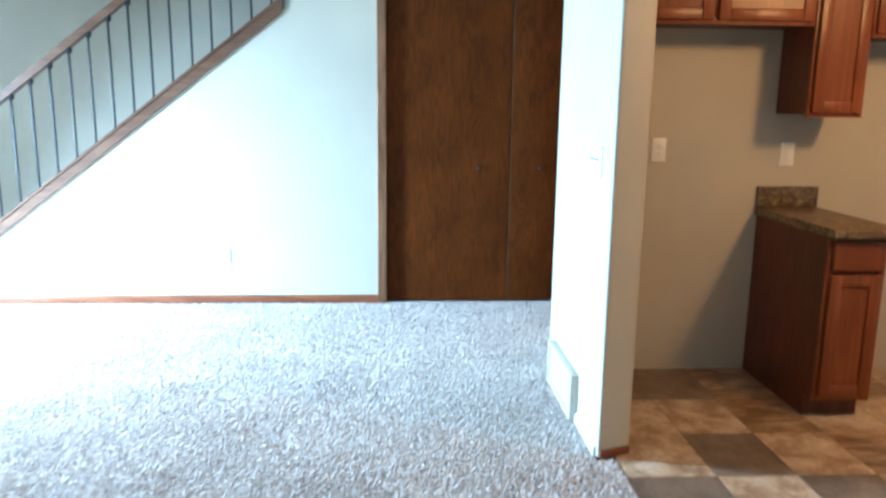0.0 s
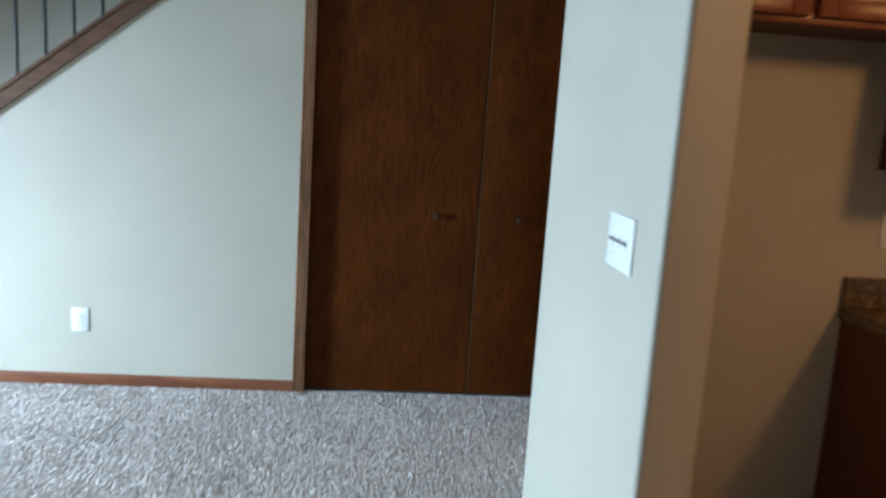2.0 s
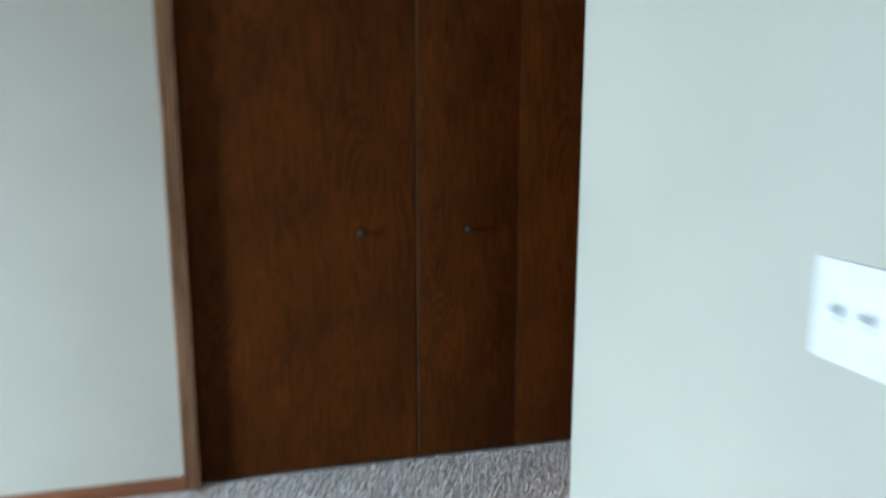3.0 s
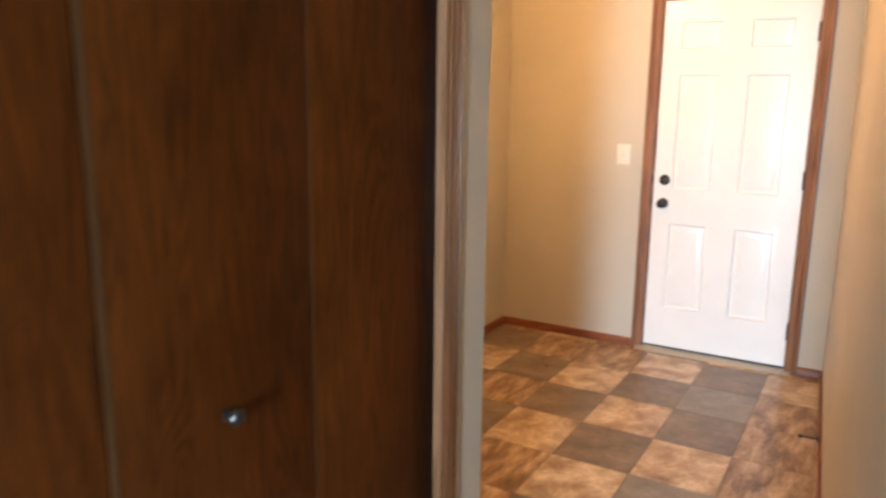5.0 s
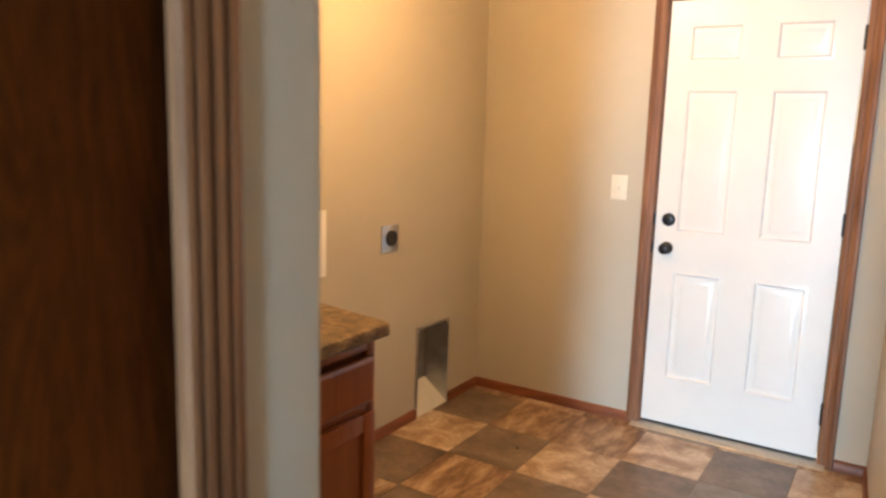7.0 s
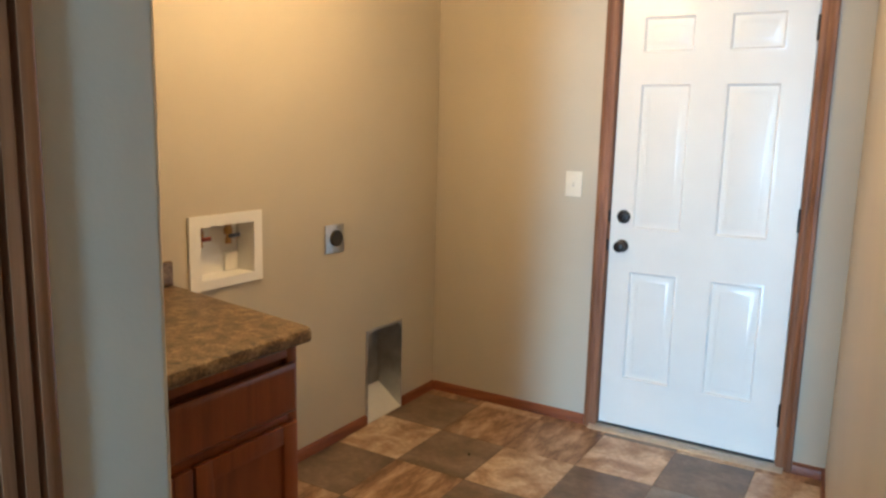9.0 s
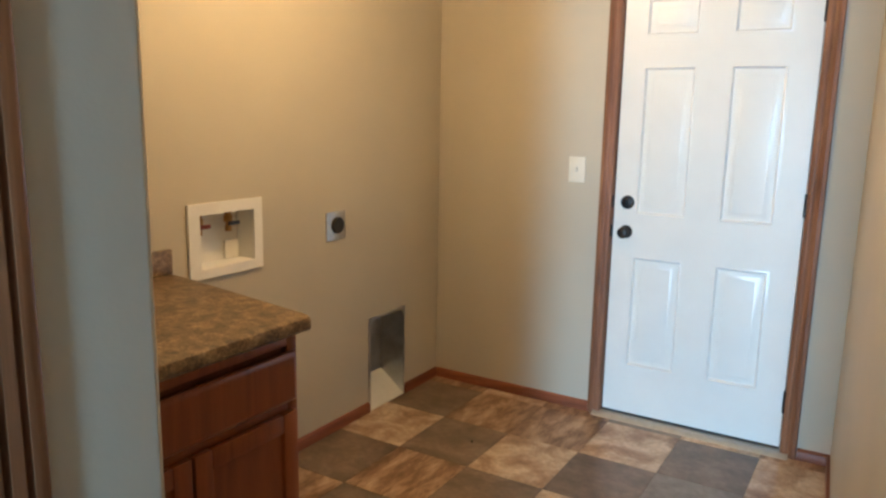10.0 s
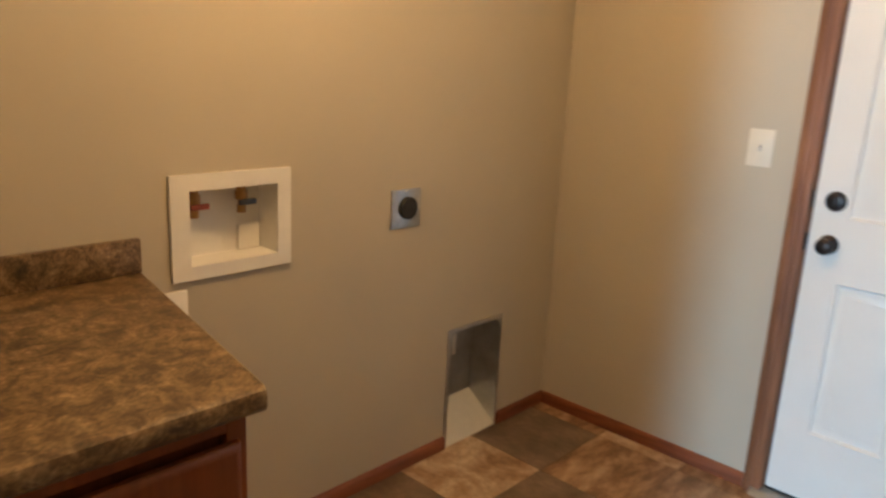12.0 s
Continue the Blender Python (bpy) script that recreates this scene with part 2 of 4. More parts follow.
GLASS = glass_mat()
GLOBE = glow_mat("lamp_glass", (1.0, 0.72, 0.42), 4.0)

# ---- building helpers ----
BASE = {}


def box(bm, x0, x1, y0, y1, z0, z1, bev=0.0, seg=2, vertical=False):
    """A box between two corners, its edges rounded by bev (only the upright ones if vertical)."""
    r = bmesh.ops.create_cube(bm, size=1.0, matrix=Matrix.LocRotScale(((x0 + x1) / 2, (y0 + y1) / 2, (z0 + z1) / 2), None, (abs(x1 - x0), abs(y1 - y0), abs(z1 - z0))))
    if bev:
        edges = {e for v in r["verts"] for e in v.link_edges}
        if vertical:
            edges = {e for e in edges if abs(e.verts[0].co.z - e.verts[1].co.z) > 1e-4}
        bmesh.ops.bevel(bm, geom=list(edges), offset=bev, segments=seg, profile=0.5, affect="EDGES")
    return bm


def boxes(*specs, bev=0.0, seg=2):
    bm = bmesh.new()
    for s in specs:
        box(bm, *s, bev=bev, seg=seg)
    return bm


def cyl(bm, a, b, r0, r1=None, n=20):
    """A round bar from a to b."""
    a, b = Vector(a), Vector(b)
    d = b - a
    m = Matrix.Translation((a + b) / 2) @ d.to_track_quat("Z", "Y").to_matrix().to_4x4()
    bmesh.ops.create_cone(bm, cap_ends=True, segments=n, radius1=r0, radius2=r0 if r1 is None else r1, depth=d.length, matrix=m)
    return bm


def turned(bm, origin, axis, profile, n=24):
    """A lathe-turned shape: profile rows (distance along axis, radius)."""
    q = Vector(axis).normalized().to_track_quat("Z", "Y").to_matrix()
    o = Vector(origin)
    rings = [[bm.verts.new(o + q @ Vector((r * math.cos(2 * math.pi * k / n), r * math.sin(2 * math.pi * k / n), d))) for k in range(n)] for d, r in profile]
    for A, B in zip(rings, rings[1:]):
        for k in range(n):
            bm.faces.new((A[k], A[(k + 1) % n], B[(k + 1) % n], B[k]))
    bm.faces.new(rings[0][::-1])
    bm.faces.new(rings[-1])
    return bm


def prism(bm, pts, fix, h0, h1, bev=()):
    """A polygon pulled along an axis: fix 'z' takes (x, y) points, 'y' takes (x, z), 'x' takes (y, z). bev: rows (corner index, radius)."""
    def at(p, h):
        return {"z": (p[0], p[1], h), "y": (p[0], h, p[1]), "x": (h, p[0], p[1])}[fix]
    A = [bm.verts.new(at(p, h0)) for p in pts]
    B = [bm.verts.new(at(p, h1)) for p in pts]
    n = len(pts)
    bm.faces.new(A[::-1])
    bm.faces.new(B)
    for k in range(n):
        bm.faces.new((A[k], A[(k + 1) % n], B[(k + 1) % n], B[k]))
    bm.normal_update()
    bmesh.ops.recalc_face_normals(bm, faces=bm.faces[:])
    if bev:
        edges = [bm.edges.get((A[k], B[k])) for k, _ in bev]
        bmesh.ops.bevel(bm, geom=edges, offset=bev[0][1], segments=5, profile=0.5, affect="EDGES")
    return bm


def finish(name, bm, material, origin, smooth=True):
    bmesh.ops.translate(bm, verts=bm.verts[:], vec=-Vector(origin))
    me = bpy.data.meshes.new(name)
    bm.to_mesh(me)
    bm.free()
    me.materials.append(material)
    if smooth:
        me.polygons.foreach_set("use_smooth", [True] * len(me.polygons))
        me.set_sharp_from_angle(angle=radians(35))
    return new(name, me)


def thing(name, base, label, category, group="", kind=""):
    ob = new(name)
    ob.empty_display_size = 0.05
    ob.location = base
    BASE[ob] = Vector(base)
    return tagged(ob, label, category, group, kind)


def part(name, bm, material, parent, label=""):
    """One mesh under a thing or under a part; bm is given in world places."""
    ob = finish(name, bm, material, BASE[parent])
    ob.parent = parent
    BASE[ob] = BASE[parent]
    if label:
        ob["label"] = label
    return ob


def struct(name, bm, material, label, category, origin=(0, 0, 0)):
    ob = finish(name, bm, material, origin)
    BASE[ob] = Vector(origin)
    return tagged(ob, label, category, kind="structure")


def wall_grid(fix, a0, a1, z0, z1, h0, h1, holes):
    """A straight slab with openings, in one closed skin: holes are (a0, a1, z0, z1)."""
    bm = bmesh.new()
    As = sorted({a0, a1, *[v for h in holes for v in h[:2]]})
    Zs = sorted({z0, z1, *[v for h in holes for v in h[2:]]})
    made = {}

    def vert(i, j, h):
        if (i, j, h) not in made:
            made[i, j, h] = bm.verts.new((As[i], h, Zs[j]) if fix == "y" else (h, As[i], Zs[j]))
        return made[i, j, h]

    def solid(i, j):
        if not (0 <= i < len(As) - 1 and 0 <= j < len(Zs) - 1):
            return False
        return not any(h[0] <= As[i] and As[i + 1] <= h[1] and h[2] <= Zs[j] and Zs[j + 1] <= h[3] for h in holes)
    for i in range(len(As) - 1):
        for j in range(len(Zs) - 1):
            if not solid(i, j):
                continue
            for h in (h0, h1):
                bm.faces.new([vert(p, q, h) for p, q in ((i, j), (i + 1, j), (i + 1, j + 1), (i, j + 1))])
            for di, dj, p, q in ((-1, 0, (i, j), (i, j + 1)), (1, 0, (i + 1, j), (i + 1, j + 1)), (0, -1, (i, j), (i + 1, j)), (0, 1, (i, j + 1), (i + 1, j + 1))):
                if not solid(i + di, j + dj):
                    bm.faces.new((vert(*p, h0), vert(*q, h0), vert(*q, h1), vert(*p, h1)))
    bmesh.ops.recalc_face_normals(bm, faces=bm.faces[:])
    return bm


# ---- plan ----
YC, YK, YW, XD, XS = 5.11, 3.693, 6.386, 4.835, 0.988     # closet wall, kitchen wall, washer wall, door wall, partition face
CEILING = 2.44
SEAM, LEAF = 0.942, 0.447                               # closet doors' middle and one leaf's width
CL0, CL1 = SEAM - 2 * LEAF, SEAM + 2 * LEAF
CORNER = 2.055                                           # closet block's outer corner
SLOPE, ST_X, ST_Z = 0.768, -0.615, 2.09                  # stair skirt's lower edge passes here
WEST, SOUTH, EAST = -4.2, -2.5, 4.95


HALL_X = 1.255                                           # where the hall's long wall begins


def hall_y(x):
    return 4.392 + 0.064 * (x - 4.82)


def skirt_z(x):
    return ST_Z + SLOPE * (x - ST_X)


# ---- large structure ----
struct("ground", boxes((-300, 300, -300, 300, -0.35, -0.25)), GRASS, "green lawn around the house", "ground")
struct("floor", boxes((WEST - 0.12, EAST + 0.12, SOUTH - 0.12, 6.5, -0.25, -0.02)), GROUT, "floor slab under the carpet and vinyl", "floor")

bm = bmesh.new()
prism(bm, [(ST_X - ST_Z / SLOPE, 0), (-0.60, 0), (-0.60, skirt_z(-0.60))], "y", YC, YC + 0.12)
box(bm, -0.60, CL0 - 0.02, YC, YC + 0.12, 0, CEILING)
box(bm, CL0 - 0.02, CL1 + 0.02, YC, YC + 0.12, 2.255, CEILING)
prism(bm, [(CL1 + 0.02, YC), (CORNER, YC), (CORNER, YW), (CORNER - 0.12, YW), (CORNER - 0.12, YC + 0.12), (CL1 + 0.02, YC + 0.12)], "z", 0, CEILING, bev=((1, 0.014),))
struct("wall_closet", bm, WALL, "greige painted wall under the stairs with closet opening", "wall")

struct("wall_washer", wall_grid("y", CORNER - 0.12, EAST, 0, CEILING, YW, YW + 0.12, [(3.195, 3.475, 0.882, 1.098), (4.215, 4.505, 0.0, 0.468)]), WALL,
       "warm tan painted laundry wall with recessed boxes", "wall")
struct("wall_entry", wall_grid("x", 4.36, YW, 0, CEILING, XD, XD + 0.14, [(4.56, 5.445, 0.0, 2.13)]), WALL, "tan painted wall around the white door", "wall")
bm = prism(bmesh.new(), [(XS, 2.640), (1.145, 2.700), (1.145, YK), (EAST, YK), (EAST, hall_y(EAST)), (HALL_X, hall_y(HALL_X)), (HALL_X, 3.70), (XS, 3.70)], "z", 0, CEILING, bev=((0, 0.02), (1, 0.02), (5, 0.02), (7, 0.02)))
struct("wall_kitchen", bm, WALL, "greige partition wall with rounded corners beside the kitchen", "wall")
struct("wall_west", wall_grid("x", SOUTH, 6.2, 0, 4.6, WEST - 0.12, WEST, [(WINDOW_Y0, WINDOW_Y1, 0.04, 2.06)]), WALL, "living room wall with patio door", "wall")
# opening assumed, made to go with the added front fill
struct("wall_south", wall_grid("y", WEST - 0.12, EAST + 0.12, 0, CEILING, SOUTH - 0.12, SOUTH, [(-1.9, -0.1, 0.8, 2.1)]), WALL, "unseen living room wall with added window", "wall")
struct("wall_east", boxes((EAST, EAST + 0.12, SOUTH, 4.40, 0, CEILING)), WALL, "kitchen end wall", "wall")
struct("wall_stair_back", boxes((WEST, CORNER - 0.12, 6.10, 6.20, 0, 4.6)), WALL, "pale painted wall behind the staircase", "wall")
struct("wall_stair_upper", boxes((WEST, 1.94, YC, YC + 0.12, 2.56, 4.6), (1.82, 1.94, YC + 0.12, 6.10, 2.56, 4.6)), WALL, "upper stairwell wall", "wall")
struct("ceiling", boxes((WEST - 0.12, EAST + 0.12, SOUTH - 0.12, YC, CEILING, CEILING + 0.12), (-0.6, EAST + 0.12, YC, YW + 0.12, CEILING, CEILING + 0.12)), CEIL, "white textured ceiling", "ceiling")
struct("ceiling_stairwell", boxes((WEST - 0.12, 1.94, YC, 6.2, 4.6, 4.7)), CEIL, "white stairwell ceiling", "ceiling")

# patio door, which lets the daylight in, and an added front window, never seen
def glazed_opening(name, fix, a0, a1, z0, z1, h, leaves, label, category):
    w = thing(name, ((a0 + a1) / 2, h, z0) if fix == "y" else (h, (a0 + a1) / 2, z0), label, category, kind="structure")
    step = (a1 - a0) / leaves

    def b(p, q, r, s, d0, d1):
        return (p, q, h + d0, h + d1, r, s) if fix == "y" else (h + d0, h + d1, p, q, r, s)
    for k in range(leaves):
        p, q = a0 + k * step, a0 + (k + 1) * step
        part("window_frame", boxes(b(p, p + 0.06, z0, z1, -0.03, 0.03), b(q - 0.06, q, z0, z1, -0.03, 0.03), b(p + 0.06, q - 0.06, z0, z0 + 0.08, -0.03, 0.03), b(p + 0.06, q - 0.06, z1 - 0.07, z1, -0.03, 0.03)), PLASTIC, w)
        g = part("pane", boxes(b(p + 0.06, q - 0.06, z0 + 0.08, z1 - 0.07, -0.004, 0.004)), GLASS, w)
        g.visible_shadow = False
    return w


glazed_opening("patio_door", "x", WINDOW_Y0, WINDOW_Y1, 0.04, 2.06, WEST - 0.08, 1, "white framed glass patio door", "door")
glazed_opening("added_window_1", "y", -1.9, -0.1, 0.8, 2.1, SOUTH - 0.08, 2, "added unseen white framed double living room window", "window")

# ---- baseboards and casings ----


def baseboard(name, fix, a0, a1, h, side, material, label, z1=0.062, t=0.013):
    bm = bmesh.new()
    s = side * t
    prof = [(h, 0.0), (h + s, 0.0), (h + s, z1 - 0.016), (h + s * 0.55, z1 - 0.005), (h, z1)]
    prism(bm, prof, "x" if fix == "y" else "y", a0, a1)
    return struct(name, bm, material, label, "baseboard")


baseboard("baseboard_closet", "y", ST_X - ST_Z / SLOPE + 0.1, CL0 - 0.056, YC, -1, TRIM_X, "narrow brown wooden baseboard on carpet")
baseboard("baseboard_closet_end", "y", CL1 + 0.054, CORNER - 0.014, YC, -1, TRIM_X, "short brown wooden baseboard by the closet")
baseboard("baseboard_washer", "y", 2.96, 4.205, YW, -1, TRIM_X, "reddish brown wooden baseboard along the laundry wall", 0.052)
baseboard("baseboard_washer_corner", "y", 4.515, XD, YW, -1, TRIM_X, "reddish brown wooden baseboard near the corner", 0.052)
baseboard("baseboard_entry", "x", 5.482, YW - 0.013, XD, -1, TRIM_Y, "reddish brown wooden baseboard beside the door", 0.052)
baseboard("baseboard_entry_end", "x", 4.375, 4.522, XD, -1, TRIM_Y, "short brown wooden baseboard beside the hinges", 0.052)
struct("baseboard_partition_end", prism(bmesh.new(), [(XS + 0.012, 2.632), (1.138, 2.684), (1.138, 2.694), (XS + 0.012, 2.645)], "z", 0, 0.032), TRIM_X, "thin brown wooden strip under the partition end", "baseboard")
baseboard("baseboard_partition", "x", 2.665, 3.0, XS, -1, PLASTIC, "pale baseboard along the carpet", 0.05)
# slanting hall wall's base, from its corner to the door wall
bm = bmesh.new()
a, b2 = Vector((HALL_X + 0.03, hall_y(HALL_X + 0.03))), Vector((XD - 0.015, hall_y(XD - 0.015)))
d = (b2 - a).normalized()
nrm = Vector((-d.y, d.x))
prism(bm, [tuple(a), tuple(b2), tuple(b2 + nrm * 0.013), tuple(a + nrm * 0.013)], "z", 0, 0.052)
struct("baseboard_hall", bm, TRIM_X, "reddish brown wooden baseboard along the hall", "baseboard")


def casing_upright(bm, x0, x1, y, z1):
    """A moulded casing on a wall that faces -y: stepped and ribbed in section."""
    w = x1 - x0
    prof = [(x0, y), (x0, y - 0.009), (x0 + 0.06 * w, y - 0.013), (x0 + 0.20 * w, y - 0.013), (x0 + 0.23 * w, y - 0.003), (x0 + 0.28 * w, y - 0.003), (x0 + 0.31 * w, y - 0.015),
            (x0 + 0.46 * w, y - 0.016), (x0 + 0.49 * w, y - 0.004), (x0 + 0.54 * w, y - 0.004), (x0 + 0.57 * w, y - 0.018), (x0 + 0.72 * w, y - 0.019), (x0 + 0.75 * w, y - 0.005),
            (x0 + 0.79 * w, y - 0.005), (x0 + 0.82 * w, y - 0.020), (x0 + 0.94 * w, y - 0.020), (x1, y - 0.014), (x1, y)]
    prism(bm, prof, "z", 0.0, z1)


bm = bmesh.new()
casing_upright(bm, CL0 - 0.055, CL0 + 0.008, YC, 2.305)
casing_upright(bm, CL1 + 0.052, CL1 - 0.050, YC, 2.305)
box(bm, CL0 + 0.008, CL1 - 0.050, YC - 0.016, YC, 2.245, 2.305, 0.003)
struct("trim_closet_casing", bm, CASING, "moulded brown wooden casing around the closet", "door casing")
struct("trim_closet_jamb", boxes((CL0 - 0.02, CL0 - 0.004, YC + 0.001, YC + 0.119, 0, 2.24), (CL1 + 0.004, CL1 + 0.02, YC + 0.001, YC + 0.119, 0, 2.24), (CL0 - 0.02, CL1 + 0.02, YC + 0.001, YC + 0.119, 2.24, 2.255)), TRIM,
       "brown wooden closet jamb", "door jamb")
struct("trim_closet_track", boxes((CL0, CL1, YC + 0.035, YC + 0.065, 2.20, 2.235)), IRON, "dark metal bifold track", "door track")
struct("closet_interior", boxes((CL0 - 0.3, CL1 + 0.2, YC + 0.7, YC + 0.72, 0, 2.44)), WALL, "plain closet back wall", "wall")

# ---- staircase ----
st = thing("staircase", (-2.0, YC + 0.5, 0), "carpeted staircase rising behind the wall skirt", "staircase", kind="structure")
rise, run = 0.188, 0.188 / SLOPE
x = ST_X - ST_Z / SLOPE + 0.12
for k in range(14):
    part("step", boxes((x + k * run - 0.02, x + (k + 1) * run, YC + 0.125, 6.095, k * rise, (k + 1) * rise), bev=0.012), STAIR_CARPET, st)

sk = thing("stair_skirt", (-1.8, YC, 0.9), "brown stained wooden skirt board topping the stair wall", "stair skirt", kind="structure")
x0, x1 = -3.28, -0.650
part("board", prism(bmesh.new(), [(x0, skirt_z(x0) - 0.012), (x1, skirt_z(x1) - 0.012), (x1, skirt_z(x1) + 0.072), (x0, skirt_z(x0) + 0.072)], "y", YC - 0.022, YC + 0.122), SKIRT, sk)
part("cap", prism(bmesh.new(), [(x0, skirt_z(x0) + 0.072), (x1, skirt_z(x1) + 0.072), (x1, skirt_z(x1) + 0.092), (x0, skirt_z(x0) + 0.092)], "y", YC - 0.03, YC + 0.128), SKIRT, sk)

rl = thing("stair_railing", (-1.8, YC + 0.05, 0.9), "wooden handrail with slim black iron balusters", "railing")
RAIL = 0.88
yb = YC + 0.045


def rail_z(x):
    return skirt_z(x) + RAIL


part("handrail", prism(bmesh.new(), [(x0, rail_z(x0) - 0.03), (-0.66, rail_z(-0.66) - 0.03), (-0.66, rail_z(-0.66) + 0.035), (x0, rail_z(x0) + 0.035)], "y", yb - 0.032, yb + 0.032), SKIRT, rl, "brown wooden handrail")
for k in range(20):
    bx = -0.727 - 0.1385 * k
    z0, z1 = skirt_z(bx) + 0.08, rail_z(bx) - 0.02
    p = part("baluster", boxes((bx - 0.0068, bx + 0.0068, yb - 0.0068, yb + 0.0068, z0, z1), bev=0.0015), IRON, rl)
    part("shoe", turned(bmesh.new(), (bx, yb, z0), (0, 0, 1), [(0, 0.017), (0.018, 0.017), (0.03, 0.009)], 10), IRON, p)
    part("collar", turned(bmesh.new(), (bx, yb, z1), (0, 0, -1), [(0, 0.024), (0.028, 0.022), (0.045, 0.009)], 10), IRON, p)

# ---- closet doors ----
for side in (-1, 1):
    xm = SEAM + side * LEAF
    t = thing("bifold_door", (xm, YC + 0.05, 0.012), "dark-stained flush wooden bifold closet door, closed, small knob", "closet door", "closet doors")
    for k in (0, 1):
        lx0 = SEAM + side * LEAF * k
        lx1 = SEAM + side * LEAF * (k + 1)
        lx0, lx1 = min(lx0, lx1) + 0.0002, max(lx0, lx1) - 0.0002
        if side == 1 and k == 0:
            lx0 += 0.005
        leaf = part("leaf", boxes((lx0, lx1, YC + 0.030, YC + 0.062, 0.014, 2.195), bev=0.0006 if side == 1 else 0.0), DARK_OAK, t)
        # paler strips along the right door's two leaf seams
        if side == 1:
            part("edge_strip", boxes((lx0, lx0 + 0.012, YC + 0.0292, YC + 0.0299, 0.014, 2.195)) if k == 0 else boxes((lx0 - 0.001, lx0 + 0.0016, YC + 0.0290, YC + 0.0299, 0.014, 2.195)), EDGE, leaf, "paler veneer edge strip")
        if k == 0:
            kx = (lx0 + lx1) / 2
            part("knob", turned(bmesh.new(), (kx, YC + 0.0305, 1.003), (0, -1, 0), [(0, 0.012), (0.004, 0.012), (0.006, 0.006), (0.014, 0.006), (0.018, 0.013), (0.024, 0.0155), (0.030, 0.012), (0.033, 0.005)], 20), KNOB, leaf, "small round metal knob")

# ---- plates ----


def axes(fix, side):
    """Right, out and up of a wall plate as seen from the room."""
    out = Vector((0, side, 0)) if fix == "y" else Vector((side, 0, 0))
    up = Vector((0, 0, 1))
    return up.cross(out), out, up


def plate(name, centre, fix, side, w, h, style, label, category, material, group="wall plates"):
    """Wall plate: outlet (two sockets), toggle (n levers), decora (rocker), blank."""
    c = Vector(centre)
    t = thing(name, c, label, category, group)
    right, out, up = axes(fix, side)
    m = Matrix.Identity(4)
    m.col[0][:3], m.col[1][:3], m.col[2][:3], m.col[3][:3] = right, up, out, c

    def put(bm, *a):
        bmesh.ops.transform(bm, matrix=m, verts=bm.verts[:])
        return part(a[0], bm, *a[1:])
    put(boxes((-w / 2, w / 2, -h / 2, h / 2, -0.002, 0.006), bev=0.0025), "cover", material, t)
    if style == "outlet":
        for s in (-1, 1):
            o = put(boxes((-0.017, 0.017, s * 0.0195 - 0.014, s * 0.0195 + 0.014, 0.006, 0.008), bev=0.001), "socket", material, t)
            put(boxes((-0.008, -0.006, s * 0.0195 - 0.002, s * 0.0195 + 0.007, 0.0078, 0.0085), (0.006, 0.008, s * 0.0195 - 0.002, s * 0.0195 + 0.006, 0.0078, 0.0085), (-0.002, 0.002, s * 0.0195 - 0.010, s * 0.0195 - 0.006, 0.0078, 0.0085)), "slots", SLOT, o)
        put(cyl(bmesh.new(), (0, 0, 0.0055), (0, 0, 0.0075), 0.003, n=10), "screw", STEEL, t)
    elif style.startswith("toggle"):
        n = int(style[6:])
        for k in range(n):
            tx = (k - (n - 1) / 2) * 0.046
            put(boxes((tx - 0.005, tx + 0.005, -0.012, 0.012, 0.0055, 0.0066)), "slot", GREY, t)
            b = boxes((-0.004, 0.004, -0.004, 0.004, 0.0, 0.016), bev=0.001)
            bmesh.ops.rotate(b, cent=(0, 0, 0), matrix=Matrix.Rotation(radians(-28), 3, "X"), verts=b.verts[:])
            bmesh.ops.translate(b, vec=(tx, 0, 0.004), verts=b.verts[:])
            put(b, "lever", GREY if n > 1 else material, t)
            for s in (-1, 1):
                put(cyl(bmesh.new(), (tx, s * 0.030, 0.0055), (tx, s * 0.030, 0.0072), 0.003, n=10), "screw", material, t)
    elif style == "decora":
        put(boxes((-0.0125, 0.0125, -0.033, 0.033, 0.0055, 0.0085), bev=0.002), "rocker", material, t)
    return t


plate("outlet_plate", (-1.115, YC, 0.355), "y", -1, 0.085, 0.125, "outlet", "white duplex outlet low on the stair wall", "outlet", PLASTIC)
plate("switch_plate", (XS, 2.888, 1.231), "x", -1, 0.178, 0.128, "toggle3", "white triple toggle switch plate on the partition", "light switch", PLASTIC)
plate("outlet_plate", (XS, 3.05, 0.345), "x", -1, 0.075, 0.12, "outlet", "white outlet low on the partition wall", "outlet", PLASTIC)
plate("outlet_plate", (1.145, 2.86, 0.47), "x", 1, 0.075, 0.12, "outlet", "white outlet on the kitchen side of the partition", "outlet", PLASTIC)
plate("outlet_plate", (1.531, YK, 1.227), "y", -1, 0.078, 0.125, "outlet", "white outlet in the empty refrigerator space", "outlet", PLASTIC)
plate("switch_plate", (2.234, YK, 1.211), "y", -1, 0.078, 0.125, "decora", "white plate above the kitchen counter", "light switch", PLASTIC)
plate("switch_plate", (XD, 5.603, 1.207), "x", -1, 0.083, 0.124, "toggle1", "ivory toggle switch plate beside the door", "light switch", IVORY)
plate("outlet_plate", (3.155, YW, 0.77), "y", -1, 0.078, 0.125, "outlet", "white outlet below the washer box", "outlet", PLASTIC)

